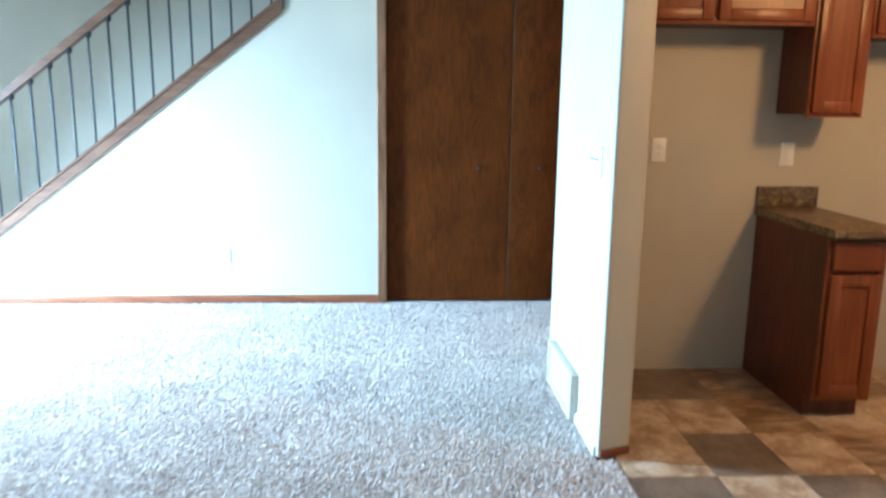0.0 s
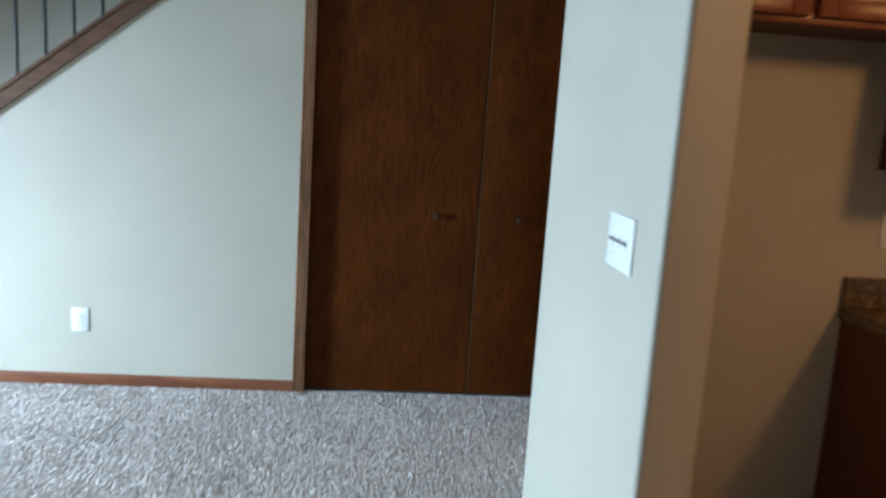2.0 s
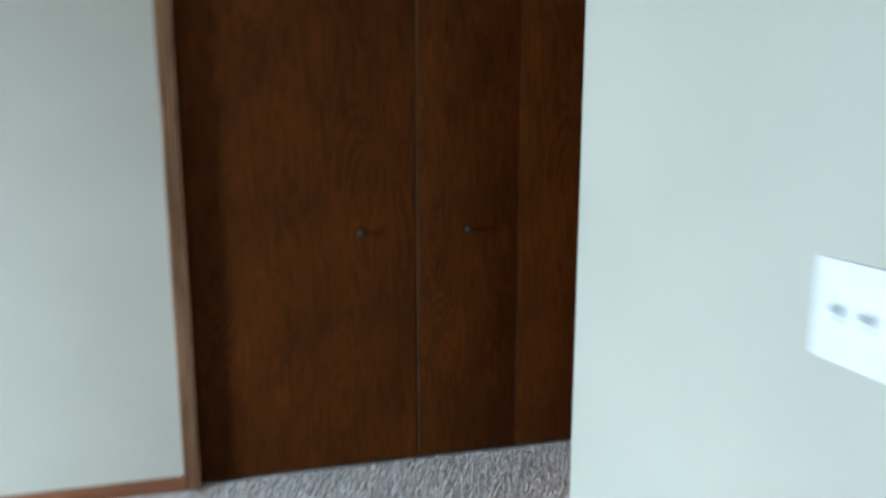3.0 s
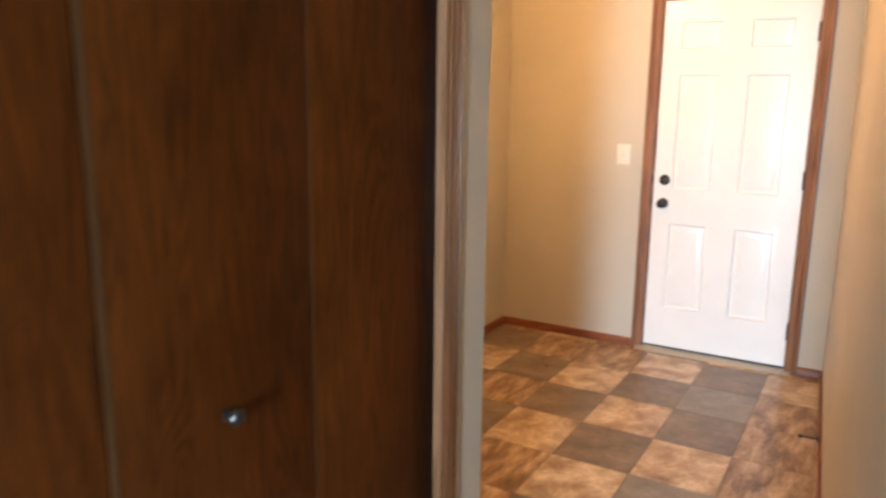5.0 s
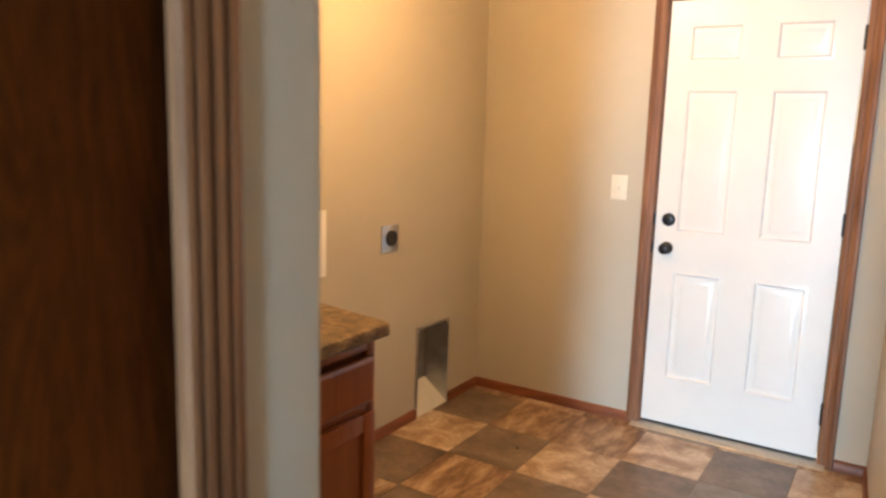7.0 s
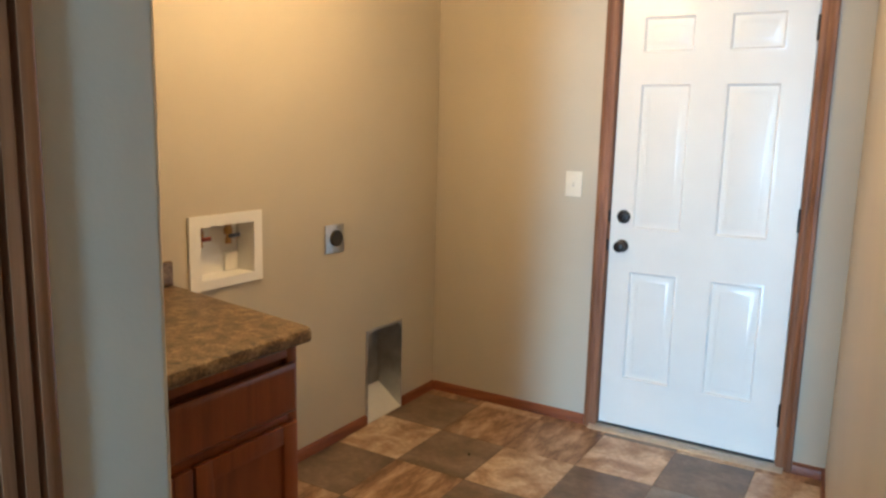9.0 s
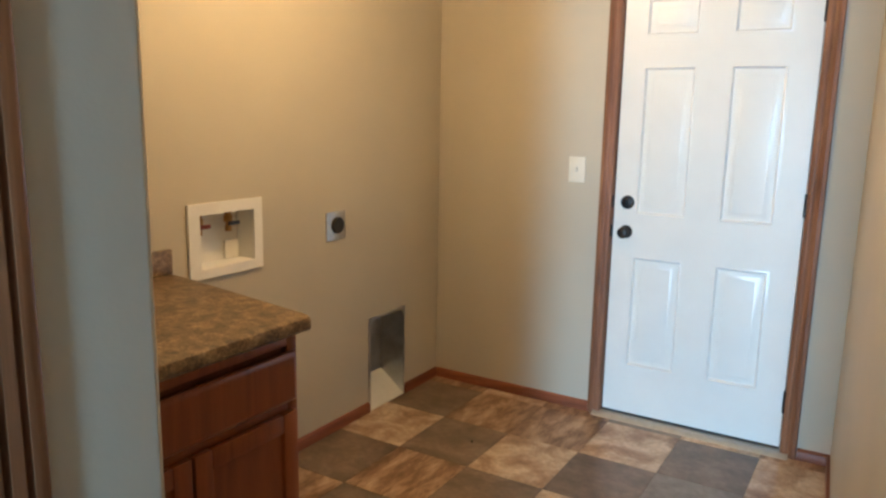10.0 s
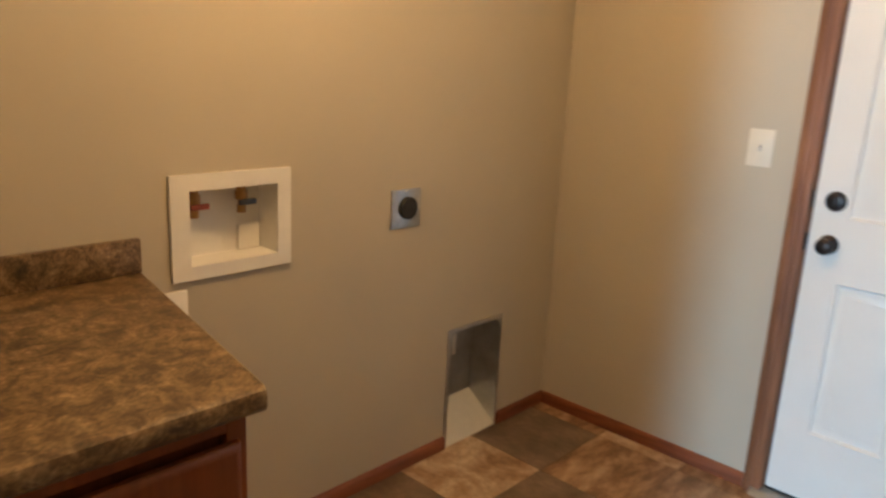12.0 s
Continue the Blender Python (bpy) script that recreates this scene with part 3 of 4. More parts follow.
# floor register on the partition
vt = thing("wall_register", (XS, 3.27, 0.0), "cream metal wall register above the carpet", "vent")
part("backing", boxes((XS - 0.012, XS + 0.001, 3.015, 3.52, 0.012, 0.22)), SLOT, vt)
bm = boxes((XS - 0.040, XS, 3.005, 3.03, 0.005, 0.228), (XS - 0.040, XS, 3.505, 3.53, 0.005, 0.228), (XS - 0.040, XS, 3.03, 3.505, 0.005, 0.03), (XS - 0.040, XS, 3.03, 3.505, 0.203, 0.228), bev=0.004)
part("frame", bm, REGISTER, vt)
for k in range(9):
    z = 0.036 + k * 0.0178
    part("slat", prism(bmesh.new(), [(XS - 0.037, z), (XS - 0.035, z - 0.002), (XS - 0.021, z + 0.009), (XS - 0.023, z + 0.011)], "y", 3.03, 3.505), REGISTER, vt)

# ---- kitchen cabinets ----


def drawer_front(t, x0, x1, z0, z1, y):
    """A slab front with a broad bevelled rim."""
    bm = bmesh.new()
    rings = [[bm.verts.new((x, yy, z)) for x, z in ((x0 + i, z0 + i), (x1 - i, z0 + i), (x1 - i, z1 - i), (x0 + i, z1 - i))]
             for i, yy in ((0.0, y - 0.0005), (0.0, y - 0.012), (0.004, y - 0.017), (0.013, y - 0.021), (0.016, y - 0.021))]
    for A, B in zip(rings, rings[1:]):
        for k in range(4):
            bm.faces.new((A[k], A[(k + 1) % 4], B[(k + 1) % 4], B[k]))
    bm.faces.new(rings[0][::-1])
    bm.faces.new(rings[-1])
    bmesh.ops.recalc_face_normals(bm, faces=bm.faces[:])
    return part("drawer_front", bm, CHERRY, t)


def shaker_door(t, x0, x1, z0, z1, y, rail=0.055):
    """A door that faces -y at y: a recessed panel with stiles and rails round it."""
    d = part("door", boxes((x0 + rail - 0.004, x1 - rail + 0.004, y - 0.010, y - 0.001, z0 + rail - 0.004, z1 - rail + 0.004)), CHERRY, t)
    for a_, b_ in ((x0, x0 + rail), (x1 - rail, x1)):
        part("stile", boxes((a_, b_, y - 0.02, y - 0.0005, z0, z1), bev=0.004), CHERRY, d)
    for a_, b_ in ((z0, z0 + rail), (z1 - rail, z1)):
        part("rail", boxes((x0 + rail, x1 - rail, y - 0.0195, y - 0.0005, a_, b_), bev=0.004), CHERRY, d)
    return d


def upper_cabinet(x0, x1, z0, z1, doors, label):
    t = thing("wall_cabinet", ((x0 + x1) / 2, YK - 0.16, z0), label, "kitchen cabinet", "kitchen wall cabinets")
    yf = YK - 0.31
    part("body", boxes((x0 + 0.001, x1 - 0.001, yf + 0.02, YK - 0.001, z0 + 0.012, z1)), CABINET_SIDE, t)
    step = (x1 - x0) / doors
    bm = boxes((x0, x0 + 0.035, yf, yf + 0.02, z0, z1), (x1 - 0.035, x1, yf, yf + 0.02, z0, z1), (x0 + 0.035, x1 - 0.035, yf, yf + 0.02, z0, z0 + 0.035), (x0 + 0.035, x1 - 0.035, yf, yf + 0.02, z1 - 0.035, z1), bev=0.002)
    for k in range(1, doors):
        box(bm, x0 + k * step - 0.02, x0 + k * step + 0.02, yf, yf + 0.02, z0 + 0.035, z1 - 0.035, 0.002)
    part("face_frame", bm, CHERRY, t)
    for k in range(doors):
        shaker_door(t, x0 + k * step + 0.014, x0 + (k + 1) * step - 0.014, z0 + 0.02, z1 - 0.012, yf)
    return t


upper_cabinet(1.16, 2.145, 1.84, 2.20, 2, "short cherry-stained double cabinet above the refrigerator space")
upper_cabinet(2.15, 2.428, 1.412, 2.20, 1, "tall narrow cherry-stained wall cabinet")
upper_cabinet(2.433, 3.20, 1.79, 2.20, 2, "short cherry-stained cabinet above the range space")


def base_cabinet(x0, x1, y_front, y_back, top, label, group, drawer=0.125):
    t = thing("base_cabinet", ((x0 + x1) / 2, (y_front + y_back) / 2, 0), label, "cabinet", group)
    part("body", prism(bmesh.new(), [(y_back, 0.0), (y_back, top), (y_front + 0.02, top), (y_front + 0.02, 0.10), (y_front + 0.085, 0.10), (y_front + 0.085, 0.0)], "x", x0, x1), CABINET_SIDE, t, "reddish brown veneered carcass")
    part("face_frame", boxes((x0 - 0.001, x0 + 0.036, y_front, y_front + 0.0195, 0.10, top), (x1 - 0.036, x1 + 0.001, y_front, y_front + 0.0195, 0.10, top), (x0 + 0.036, x1 - 0.036, y_front, y_front + 0.0195, 0.10, 0.14), (x0 + 0.036, x1 - 0.036, y_front, y_front + 0.0195, top - 0.04, top), (x0 + 0.036, x1 - 0.036, y_front, y_front + 0.0195, top - drawer - 0.085, top - drawer - 0.045), bev=0.002), CHERRY, t)
    return t


kb = base_cabinet(2.10, 2.375, 2.985, YK - 0.002, 0.884, "narrow cherry-stained base cabinet with one drawer", "kitchen base cabinets")
drawer_front(kb, 2.116, 2.359, 0.727, 0.870, 2.985)
shaker_door(kb, 2.116, 2.359, 0.125, 0.712, 2.985)


def worktop(x0, x1, y_front, y_back, top, splash_h, label, thick=0.042, flare=0.0):
    t = thing("countertop", ((x0 + x1) / 2, (y_front + y_back) / 2, top - thick), label, "countertop")
    bm = bmesh.new()
    prism(bm, [(y_back, top - thick), (y_back, top), (y_front + 0.016, top), (y_front + 0.005, top - 0.005), (y_front, top - 0.016), (y_front, top - thick + 0.008), (y_front + 0.006, top - thick)], "x", x0, x1)
    for v in bm.verts:
        if v.co.x > x1 - 1e-4:
            v.co.x += flare * (v.co.y - y_front) / (y_back - y_front)
    part("slab", bm, LAMINATE, t)
    part("backsplash", boxes((x0, x1 + flare, y_back - 0.021, y_back, top + 0.0005, top + splash_h), bev=0.004), LAMINATE, t)
    return t


worktop(2.085, 2.42, 2.925, YK - 0.002, 0.927, 0.112, "brown granite-look laminate kitchen counter with backsplash")

# ---- laundry cabinet and counter ----
L0, L1, LF = CORNER + 0.003, 2.928, 5.676
lc = base_cabinet(L0, L1, LF, YW - 0.002, 0.862, "cherry-stained laundry base cabinet under the counter", "laundry base cabinets", drawer=0.15)
drawer_front(lc, L0 + 0.02, L1 - 0.018, 0.664, 0.806, LF)
mid = 2.545
shaker_door(lc, L0 + 0.02, mid - 0.004, 0.125, 0.636, LF)
shaker_door(lc, mid + 0.004, L1 - 0.018, 0.125, 0.636, LF)
worktop(L0, 2.942, 5.632, YW - 0.002, 0.904, 0.085, "brown granite-look laminate laundry counter with backsplash", flare=0.13)

# ---- washer outlet box ----
wb = thing("washer_outlet_box", (3.33, YW, 0.848), "white recessed washer outlet box with two valves", "outlet box")
ox0, ox1, oz0, oz1 = 3.154, 3.508, 0.856, 1.130
ix0, ix1, iz0, iz1 = 3.205, 3.465, 0.892, 1.088
part("flange", wall_grid("y", ox0, ox1, oz0, oz1, YW - 0.011, YW - 0.001, [(ix0, ix1, iz0, iz1)]), PLASTIC, wb)
yb2 = YW + 0.085
part("recess_back", boxes((ix0 - 0.004, ix1 + 0.004, yb2, yb2 + 0.004, iz0 - 0.004, iz1 + 0.004)), PLASTIC, wb)
part("recess_side", boxes((ix0 - 0.006, ix0, YW - 0.0005, yb2, iz0 - 0.004, iz1 + 0.004)), PLASTIC, wb)
part("recess_side", boxes((ix1, ix1 + 0.006, YW - 0.0005, yb2, iz0 - 0.004, iz1 + 0.004)), PLASTIC, wb)
part("recess_top", boxes((ix0, ix1, YW - 0.0005, yb2, iz1, iz1 + 0.006)), PLASTIC, wb)
part("recess_bottom", boxes((ix0, ix1, YW - 0.0005, yb2, iz0 - 0.006, iz0)), PLASTIC, wb)
part("drain_cover", boxes((ix1 - 0.075, ix1 - 0.004, YW + 0.072, yb2, iz0, iz0 + 0.075), bev=0.006), PLASTIC, wb)
for vx, hm in ((3.245, RED), (3.385, BLUE)):
    v = part("valve", turned(bmesh.new(), (vx, YW + 0.045, iz1 + 0.001), (0, 0, -1), [(0, 0.013), (0.02, 0.013), (0.022, 0.017), (0.045, 0.017), (0.047, 0.010), (0.06, 0.010), (0.062, 0.0125), (0.082, 0.0125)], 14), BRASS, wb, "brass valve")
    part("handle", boxes((vx - 0.026, vx + 0.026, YW + 0.008, YW + 0.018, iz1 - 0.055, iz1 - 0.040), (vx - 0.006, vx + 0.006, YW + 0.014, YW + 0.034, iz1 - 0.053, iz1 - 0.042), bev=0.003), hm, v)

# ---- dryer receptacle ----
dr = thing("dryer_receptacle", (3.962, YW, 0.963), "steel plate with round black dryer receptacle", "outlet", "wall plates")
part("plate", boxes((3.896, 4.028, YW - 0.006, YW + 0.001, 0.898, 1.026), bev=0.003), STEEL, dr)
part("socket", turned(bmesh.new(), (3.966, YW - 0.005, 0.964), (0, -1, 0), [(0, 0.037), (0.012, 0.037), (0.015, 0.034)], 28), RUBBER, dr)
part("slots", boxes((3.953, 3.957, YW - 0.021, YW - 0.0195, 0.963, 0.983), (3.975, 3.979, YW - 0.021, YW - 0.0195, 0.963, 0.983), (3.962, 3.970, YW - 0.021, YW - 0.0195, 0.943, 0.950)), SLOT, dr)
for s in (-1, 1):
    part("screw", cyl(bmesh.new(), (3.962, YW - 0.0055, 0.962 + s * 0.054), (3.962, YW - 0.0085, 0.962 + s * 0.054), 0.005, n=10), STEEL, dr)

# ---- dryer vent recess ----
dv = thing("dryer_vent_box", (4.36, YW, 0.0), "galvanised metal recessed dryer vent box in wall", "vent box")
vx0, vx1, vz = 4.215, 4.505, 0.468
yb3 = YW + 0.14
part("back", boxes((vx0, vx1, yb3, yb3 + 0.003, 0.0, vz)), GALVANISED, dv)
part("side", boxes((vx0 - 0.001, vx0 + 0.002, YW - 0.006, yb3, 0.0, vz)), GALVANISED, dv)
part("side", boxes((vx1 - 0.002, vx1 + 0.001, YW - 0.006, yb3, 0.0, vz)), GALVANISED, dv)
part("top", prism(bmesh.new(), [(YW - 0.006, vz - 0.003), (YW - 0.006, vz), (yb3, vz), (yb3, vz - 0.003)], "x", vx0, vx1), GALVANISED, dv)
# bottom coloured paler than the metal box so that it looks lit
part("sloped_bottom", prism(bmesh.new(), [(YW - 0.006, 0.0), (YW - 0.006, 0.006), (yb3 - 0.002, 0.115), (yb3 - 0.002, 0.0)], "x", vx0 + 0.003, vx1 - 0.003), VENT, dv)
bm = boxes((vx0 - 0.012, vx0, YW - 0.004, YW - 0.001, 0.0, vz + 0.01), (vx1, vx1 + 0.012, YW - 0.004, YW - 0.001, 0.0, vz + 0.01), (vx0, vx1, YW - 0.004, YW - 0.001, vz, vz + 0.01))
part("flange", bm, STEEL, dv)
part("sticker", boxes((4.386, 4.406, yb3 - 0.0012, yb3 - 0.0002, 0.29, 0.375)), PLASTIC, dv, "small white paper sticker")
for s, xx in ((1, vx0), (-1, vx1)):
    part("corner_web", prism(bmesh.new(), [(xx, vz), (xx + s * 0.045, vz), (xx + s * 0.02, vz - 0.012), (xx + s * 0.008, vz - 0.028), (xx, vz - 0.05)], "y", YW - 0.004, YW + 0.002), GALVANISED, dv)

# ---- entry door ----
DY0, DY1 = 4.597, 5.411
xf = XD + 0.012                      # face of the slab
struct("trim_entry_jamb", boxes((XD + 0.001, XD + 0.139, 4.561, 4.592, 0, 2.10), (XD + 0.001, XD + 0.139, 5.416, 5.444, 0, 2.10), (XD + 0.001, XD + 0.139, 4.561, 5.444, 2.10, 2.129)), ENTRY_TRIM, "brown wooden door jamb", "door jamb")


def casing_x(bm, y0, y1, x, z1):
    w = y1 - y0
    prism(bm, [(x, y0), (x - 0.011, y0), (x - 0.015, y0 + 0.12 * w), (x - 0.015, y0 + 0.35 * w), (x - 0.012, y0 + 0.42 * w), (x - 0.014, y0 + 0.62 * w), (x - 0.019, y0 + 0.72 * w), (x - 0.018, y0 + 0.95 * w), (x - 0.012, y1), (x, y1)], "z", 0, z1)


bm = bmesh.new()
casing_x(bm, 5.42, 5.481, XD, 2.17)
casing_x(bm, 4.588, 4.523, XD, 2.17)
box(bm, XD - 0.018, XD, 4.588, 5.42, 2.11, 2.17, 0.004)
struct("trim_entry_casing", bm, ENTRY_TRIM, "moulded brown wooden casing around the door", "door casing")
struct("threshold", prism(bmesh.new(), [(XD - 0.045, 0.0), (XD - 0.035, 0.010), (XD - 0.005, 0.020), (XD + 0.13, 0.022), (XD + 0.13, 0.0)], "y", 4.555, 5.45), ALU, "worn metal door threshold", "threshold")

ed = thing("entry_door", (xf + 0.022, (DY0 + DY1) / 2, 0.03), "white six-panel entry door, closed, dark hardware", "door")
ROWS = [(0.265, 0.815), (1.005, 1.69), (1.815, 1.985)]
COLS = [(4.705, 4.94), (5.075, 5.315)]
holes = [(c0, c1, r0, r1) for c0, c1 in COLS for r0, r1 in ROWS]
bm = wall_grid("x", DY0, DY1, 0.032, 2.095, xf, xf + 0.044, holes)
part("slab", bm, WHITE_DOOR, ed)
for c0, c1, r0, r1 in holes:
    bm = bmesh.new()
    rings = []
    for inset, dep in ((0.0, 0.0), (0.010, -0.002), (0.018, 0.011), (0.030, 0.012), (0.052, 0.002), (0.056, 0.0015)):
        rings.append([bm.verts.new((xf + dep, y, z)) for y, z in ((c0 + inset, r0 + inset), (c1 - inset, r0 + inset), (c1 - inset, r1 - inset), (c0 + inset, r1 - inset))])
    for A, B in zip(rings, rings[1:]):
        for k in range(4):
            bm.faces.new((A[k], A[(k + 1) % 4], B[(k + 1) % 4], B[k]))
    bm.faces.new(rings[-1])
    bmesh.ops.recalc_face_normals(bm, faces=bm.faces[:])
    part("panel", bm, WHITE_DOOR, ed)
for z, nm, big in ((0.926, "door_knob", True), (1.066, "deadbolt", False)):
    prof = [(0, 0.031), (0.005, 0.031), (0.009, 0.026), (0.012, 0.012), (0.03, 0.011), (0.036, 0.022), (0.046, 0.0275), (0.056, 0.026), (0.062, 0.016), (0.063, 0.004)] if big else [(0, 0.032), (0.006, 0.032), (0.012, 0.027), (0.016, 0.0255), (0.018, 0.02)]
    k = part(nm, turned(bmesh.new(), (xf, 5.348, z), (-1, 0, 0), prof), BRONZE, ed, "dark bronze " + nm.replace("_", " "))
    if not big:
        part("thumb_turn", boxes((xf - 0.034, xf - 0.016, 5.344, 5.352, z - 0.014, z + 0.014), bev=0.002), BRONZE, k)
    part("strike_plate", boxes((xf - 0.0145, xf - 0.004, 5.4115, 5.4205, z - 0.028, z + 0.028)), BRONZE, ed)
for z in (0.245, 1.11, 1.90):
    h = part("hinge", cyl(bmesh.new(), (xf - 0.010, 4.5925, z - 0.05), (xf - 0.010, 4.5925, z + 0.05), 0.0075, n=12), BRONZE, ed, "dark bronze hinge")
    part("leaf_plate", boxes((xf - 0.004, xf + 0.03, 4.5922, 4.5965, z - 0.05, z + 0.05)), BRONZE, h)
part("sweep", boxes((xf - 0.001, xf + 0.044, DY0, DY1, 0.0225, 0.0315)), RUBBER, ed, "black rubber sweep")

# door stop on the hall baseboard
ds = thing("door_stop", (3.84, hall_y(3.84) + 0.013, 0.04), "dark spring door stop on the baseboard", "door stop")
q = Vector((-0.064, 1.0, 0)).normalized()
o = Vector((3.84, hall_y(3.84) + 0.013, 0.06))
part("base_cap", cyl(bmesh.new(), o, o + q * 0.008, 0.012, n=14), BRONZE, ds)
part("spring", turned(bmesh.new(), o + q * 0.008, q, [(0.004 * k, 0.0055 if k % 2 else 0.0042) for k in range(16)], 10), BRONZE, ds)
part("tip", cyl(bmesh.new(), o + q * 0.068, o + q * 0.085, 0.008, 0.0075, n=14), RUBBER, ds)

# a chip of debris left on the vinyl
db = thing("debris_chip", (4.19, 5.79, 0.0), "tiny dark chip of debris on vinyl floor", "debris")
bm = bmesh.new()
bmesh.ops.create_icosphere(bm, subdivisions=2, radius=1.0, matrix=Matrix.LocRotScale((4.19, 5.79, 0.0035), Euler((0, 0, 0.6)), (0.011, 0.006, 0.0035)))
for v in bm.verts:
    v.co += 0.0012 * noise.noise_vector(v.co * 160)
part("chip", bm, RUBBER, db)

# ---- ceiling lamps ----


def ceiling_lamp(x, y, label):
    t = thing("ceiling_lamp", (x, y, CEILING), label, "ceiling lamp", "ceiling lamps")
    part("base_ring", turned(bmesh.new(), (x, y, CEILING), (0, 0, -1), [(0, 0.15), (0.02, 0.15), (0.03, 0.14)], 32), BRONZE, t)
    g = part("shade", turned(bmesh.new(), (x, y, CEILING - 0.03), (0, 0, -1), [(0, 0.135), (0.025, 0.13), (0.055, 0.11), (0.08, 0.07), (0.092, 0.02)], 32), GLOBE, t, "frosted glass shade")
    g.visible_shadow = False
    return t


ceiling_lamp(2.7, 1.8, "frosted glass ceiling lamp over the kitchen")
ceiling_lamp(3.45, 5.61, "frosted glass ceiling lamp in the laundry")

# ---- floors: vinyl tiles and carpet, last ----


def tile_floor(name, xs, ys, kinds, label):
    f = thing(name, (xs[0], ys[0], -0.02), label, "floor", kind="structure")
    part("bed", boxes((xs[0], xs[-1], ys[0], ys[-1], -0.0195, -0.0022)), GROUT, f)
    gap = 0.0012
    meshes = {}
    rng = random.Random(5)
    for i, (xa, xb) in enumerate(zip(xs, xs[1:])):
        for j, (ya, yb_) in enumerate(zip(ys, ys[1:])):
            kind = kinds.get((i, j)) or rng.choice("LBBDG")
            key = (round(xb - xa, 4), round(yb_ - ya, 4), kind)
            if key not in meshes:
                w, d_ = (xb - xa) / 2 - gap, (yb_ - ya) / 2 - gap
                b_ = boxes((-w, w, -d_, d_, -0.0022, 0.0), bev=0.0008, seg=1)
                me = bpy.data.meshes.new("tile")
                b_.to_mesh(me)
                b_.free()
                me.materials.append(STONES[kind])
                meshes[key] = me
            ob = new("tile", meshes[key])
            ob.parent = f
            ob.location = Vector(((xa + xb) / 2, (ya + yb_) / 2, 0)) - BASE[f]


lx = [CORNER] + [2.415 + 0.39 * k for k in range(7)] + [XD + 0.001]
ly = [4.0, 4.315] + [4.660 + 0.345 * k for k in range(6)] + [YW]
# columns 2.79, 3.18, 3.57, 3.96, 4.35, 4.74 start at index 2; rows 4.635, 4.98, 5.325, 5.67, 6.015 at index 2
LAUNDRY = {(5, 3): "D", (6, 3): "L", (6, 2): "D", (5, 2): "G", (4, 3): "L", (4, 2): "D", (3, 3): "D", (3, 2): "L", (5, 4): "L", (4, 4): "D", (3, 4): "L", (5, 5): "D",
           (5, 6): "L", (6, 5): "B", (6, 6): "D", (4, 5): "B", (4, 6): "D", (6, 4): "B", (3, 5): "D", (2, 4): "B", (5, 1): "B", (4, 1): "B", (6, 1): "L", (3, 1): "B", (2, 3): "L", (2, 2): "G",
           (7, 2): "L", (7, 3): "G", (7, 4): "B", (7, 5): "L", (7, 6): "B", (7, 1): "B", (6, 7): "D", (5, 7): "B"}
tile_floor("floor_laundry", lx, ly, LAUNDRY, "slate-look vinyl tiles in tan, brown and grey")
kx = [1.07, 1.435] + [1.768 + 0.333 * k for k in range(10)] + [EAST]
ky = [SOUTH] + [-2.205 + 0.39 * k for k in range(15)] + [YK]
KITCHEN = {(1, 13): "D", (0, 13): "L", (2, 13): "L", (0, 14): "L", (1, 14): "L", (2, 14): "B", (3, 14): "L", (0, 12): "D", (1, 12): "L", (2, 12): "D", (3, 12): "L", (3, 13): "B", (4, 13): "B", (4, 14): "L",
           (1, 11): "L", (2, 11): "L", (0, 11): "B", (3, 11): "B", (4, 12): "L"}
tile_floor("floor_kitchen", kx, ky, KITCHEN, "slate-look vinyl tiles in tan and brown")


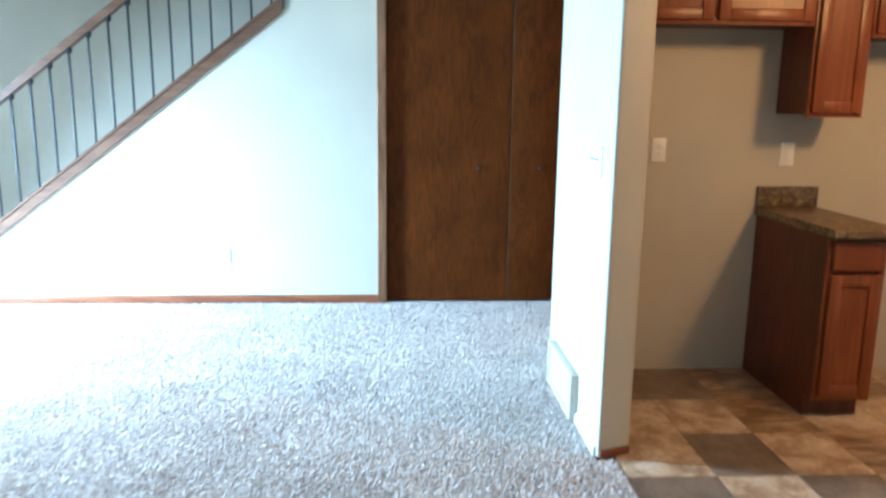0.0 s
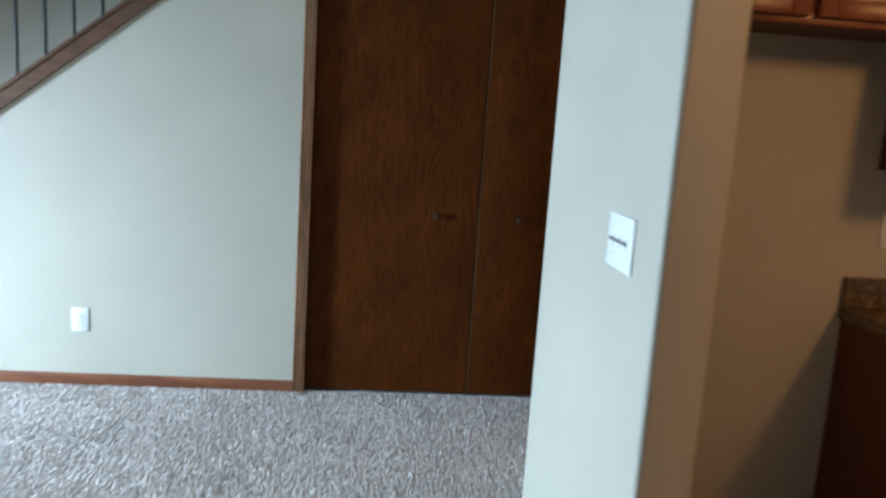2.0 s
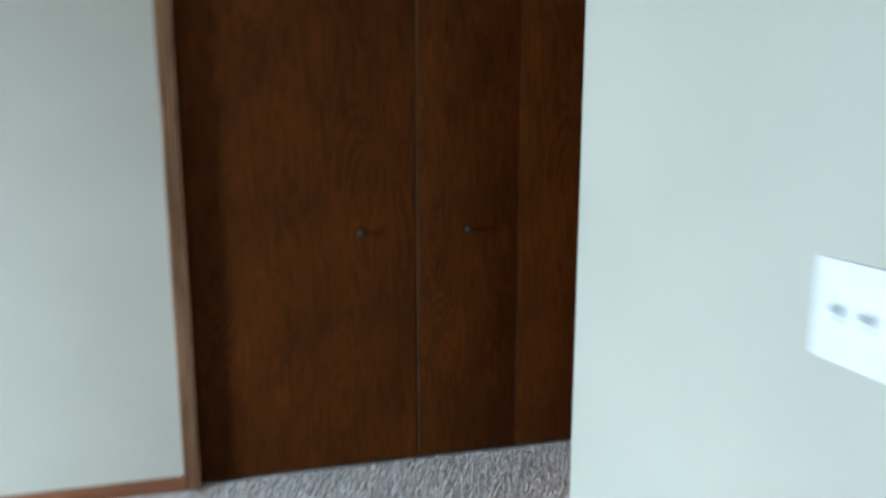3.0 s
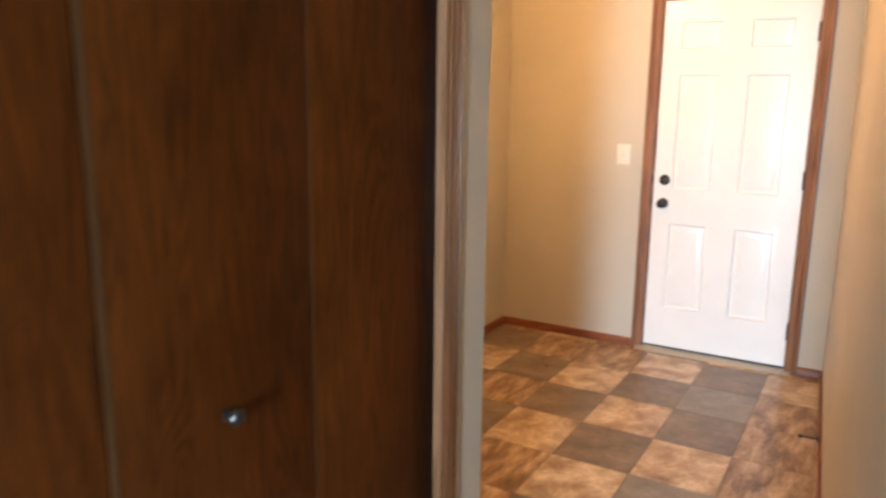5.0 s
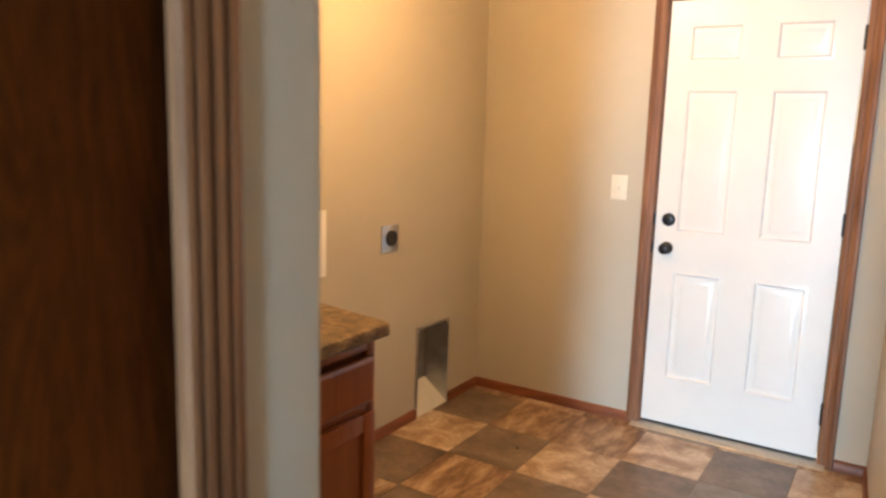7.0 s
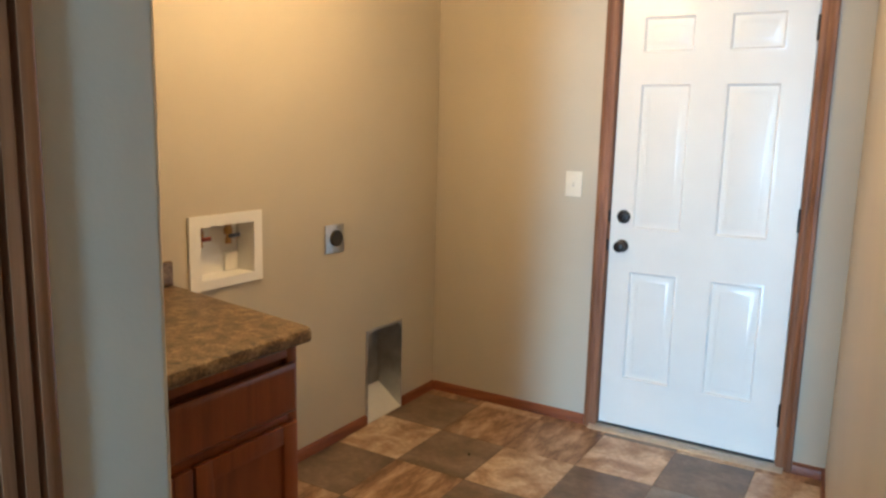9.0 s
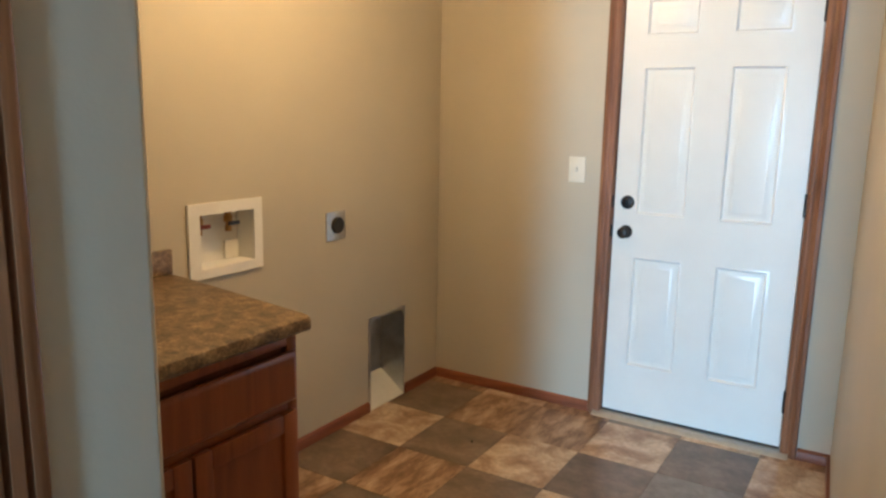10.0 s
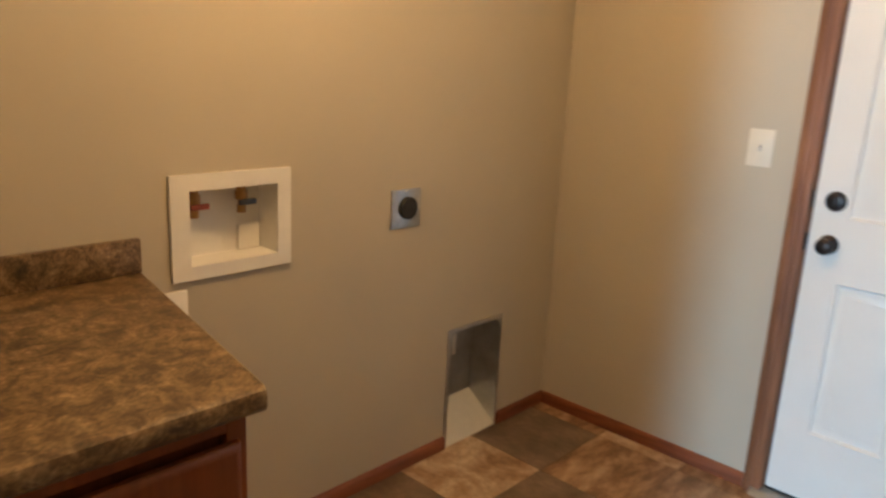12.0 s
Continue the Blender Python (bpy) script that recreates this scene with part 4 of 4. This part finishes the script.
def carpet():
    """Cut pile: thousands of small leaning tufts on a backing."""
    zone = [(-4.2, SOUTH, 1.07, 2.64), (-4.2, 2.64, XS, YC), (XS, 3.71, HALL_X, YC), (HALL_X, 4.10, CORNER, YC)]
    struct("floor_carpet", boxes(*[(a_, c_, b_, d_, -0.0195, -0.006) for a_, b_, c_, d_ in zone], (CL0, CL1, YC, YC + 0.6, -0.0195, -0.006)), BACKING, "beige carpet backing", "floor")
    rng = np.random.default_rng(3)
    pts = []
    for a_, b_, c_, d_, step in ((-4.2, SOUTH, 1.07, 2.625, 0.0125), (-4.2, 2.625, XS - 0.003, YC - 0.002, 0.0125), (XS, 3.725, HALL_X, YC - 0.002, 0.0125), (HALL_X, 4.225, CORNER, YC - 0.002, 0.0125), (CL0, YC, CL1, YC + 0.03, 0.0125)):
        gx, gy = np.meshgrid(np.arange(a_ + 0.004, c_ - 0.004, step), np.arange(b_ + 0.004, d_ - 0.004, step))
        p = np.stack([gx.ravel(), gy.ravel()], 1) + rng.uniform(-0.005, 0.005, (gx.size, 2))
        pts.append(p)
    p = np.concatenate(pts)
    n = len(p)
    ang = rng.uniform(0, 2 * np.pi, n)
    r = rng.uniform(0.0062, 0.0095, n)
    h = rng.uniform(0.009, 0.0125, n)
    lean = rng.uniform(-0.006, 0.006, (n, 2))
    verts = np.zeros((n, 6, 3))
    for k in range(3):
        a_ = ang + k * 2 * np.pi / 3
        verts[:, k, 0] = p[:, 0] + r * np.cos(a_)
        verts[:, k, 1] = p[:, 1] + r * np.sin(a_)
        verts[:, k, 2] = -0.006
        verts[:, 3 + k, 0] = p[:, 0] + lean[:, 0] + 0.55 * r * np.cos(a_ + 0.6)
        verts[:, 3 + k, 1] = p[:, 1] + lean[:, 1] + 0.55 * r * np.sin(a_ + 0.6)
        verts[:, 3 + k, 2] = -0.006 + h * (0.85 + 0.15 * k)
    tri = np.array([[0, 1, 4], [0, 4, 3], [1, 2, 5], [1, 5, 4], [2, 0, 3], [2, 3, 5], [3, 4, 5]])
    faces = (tri[None] + 6 * np.arange(n)[:, None, None]).reshape(-1, 3)
    me = bpy.data.meshes.new("carpet_pile")
    me.from_pydata(verts.reshape(-1, 3), [], faces)
    me.materials.append(CARPET)
    tagged(new("carpet_pile", me), "beige and grey cut pile carpet", "carpet", kind="stuff")


carpet()
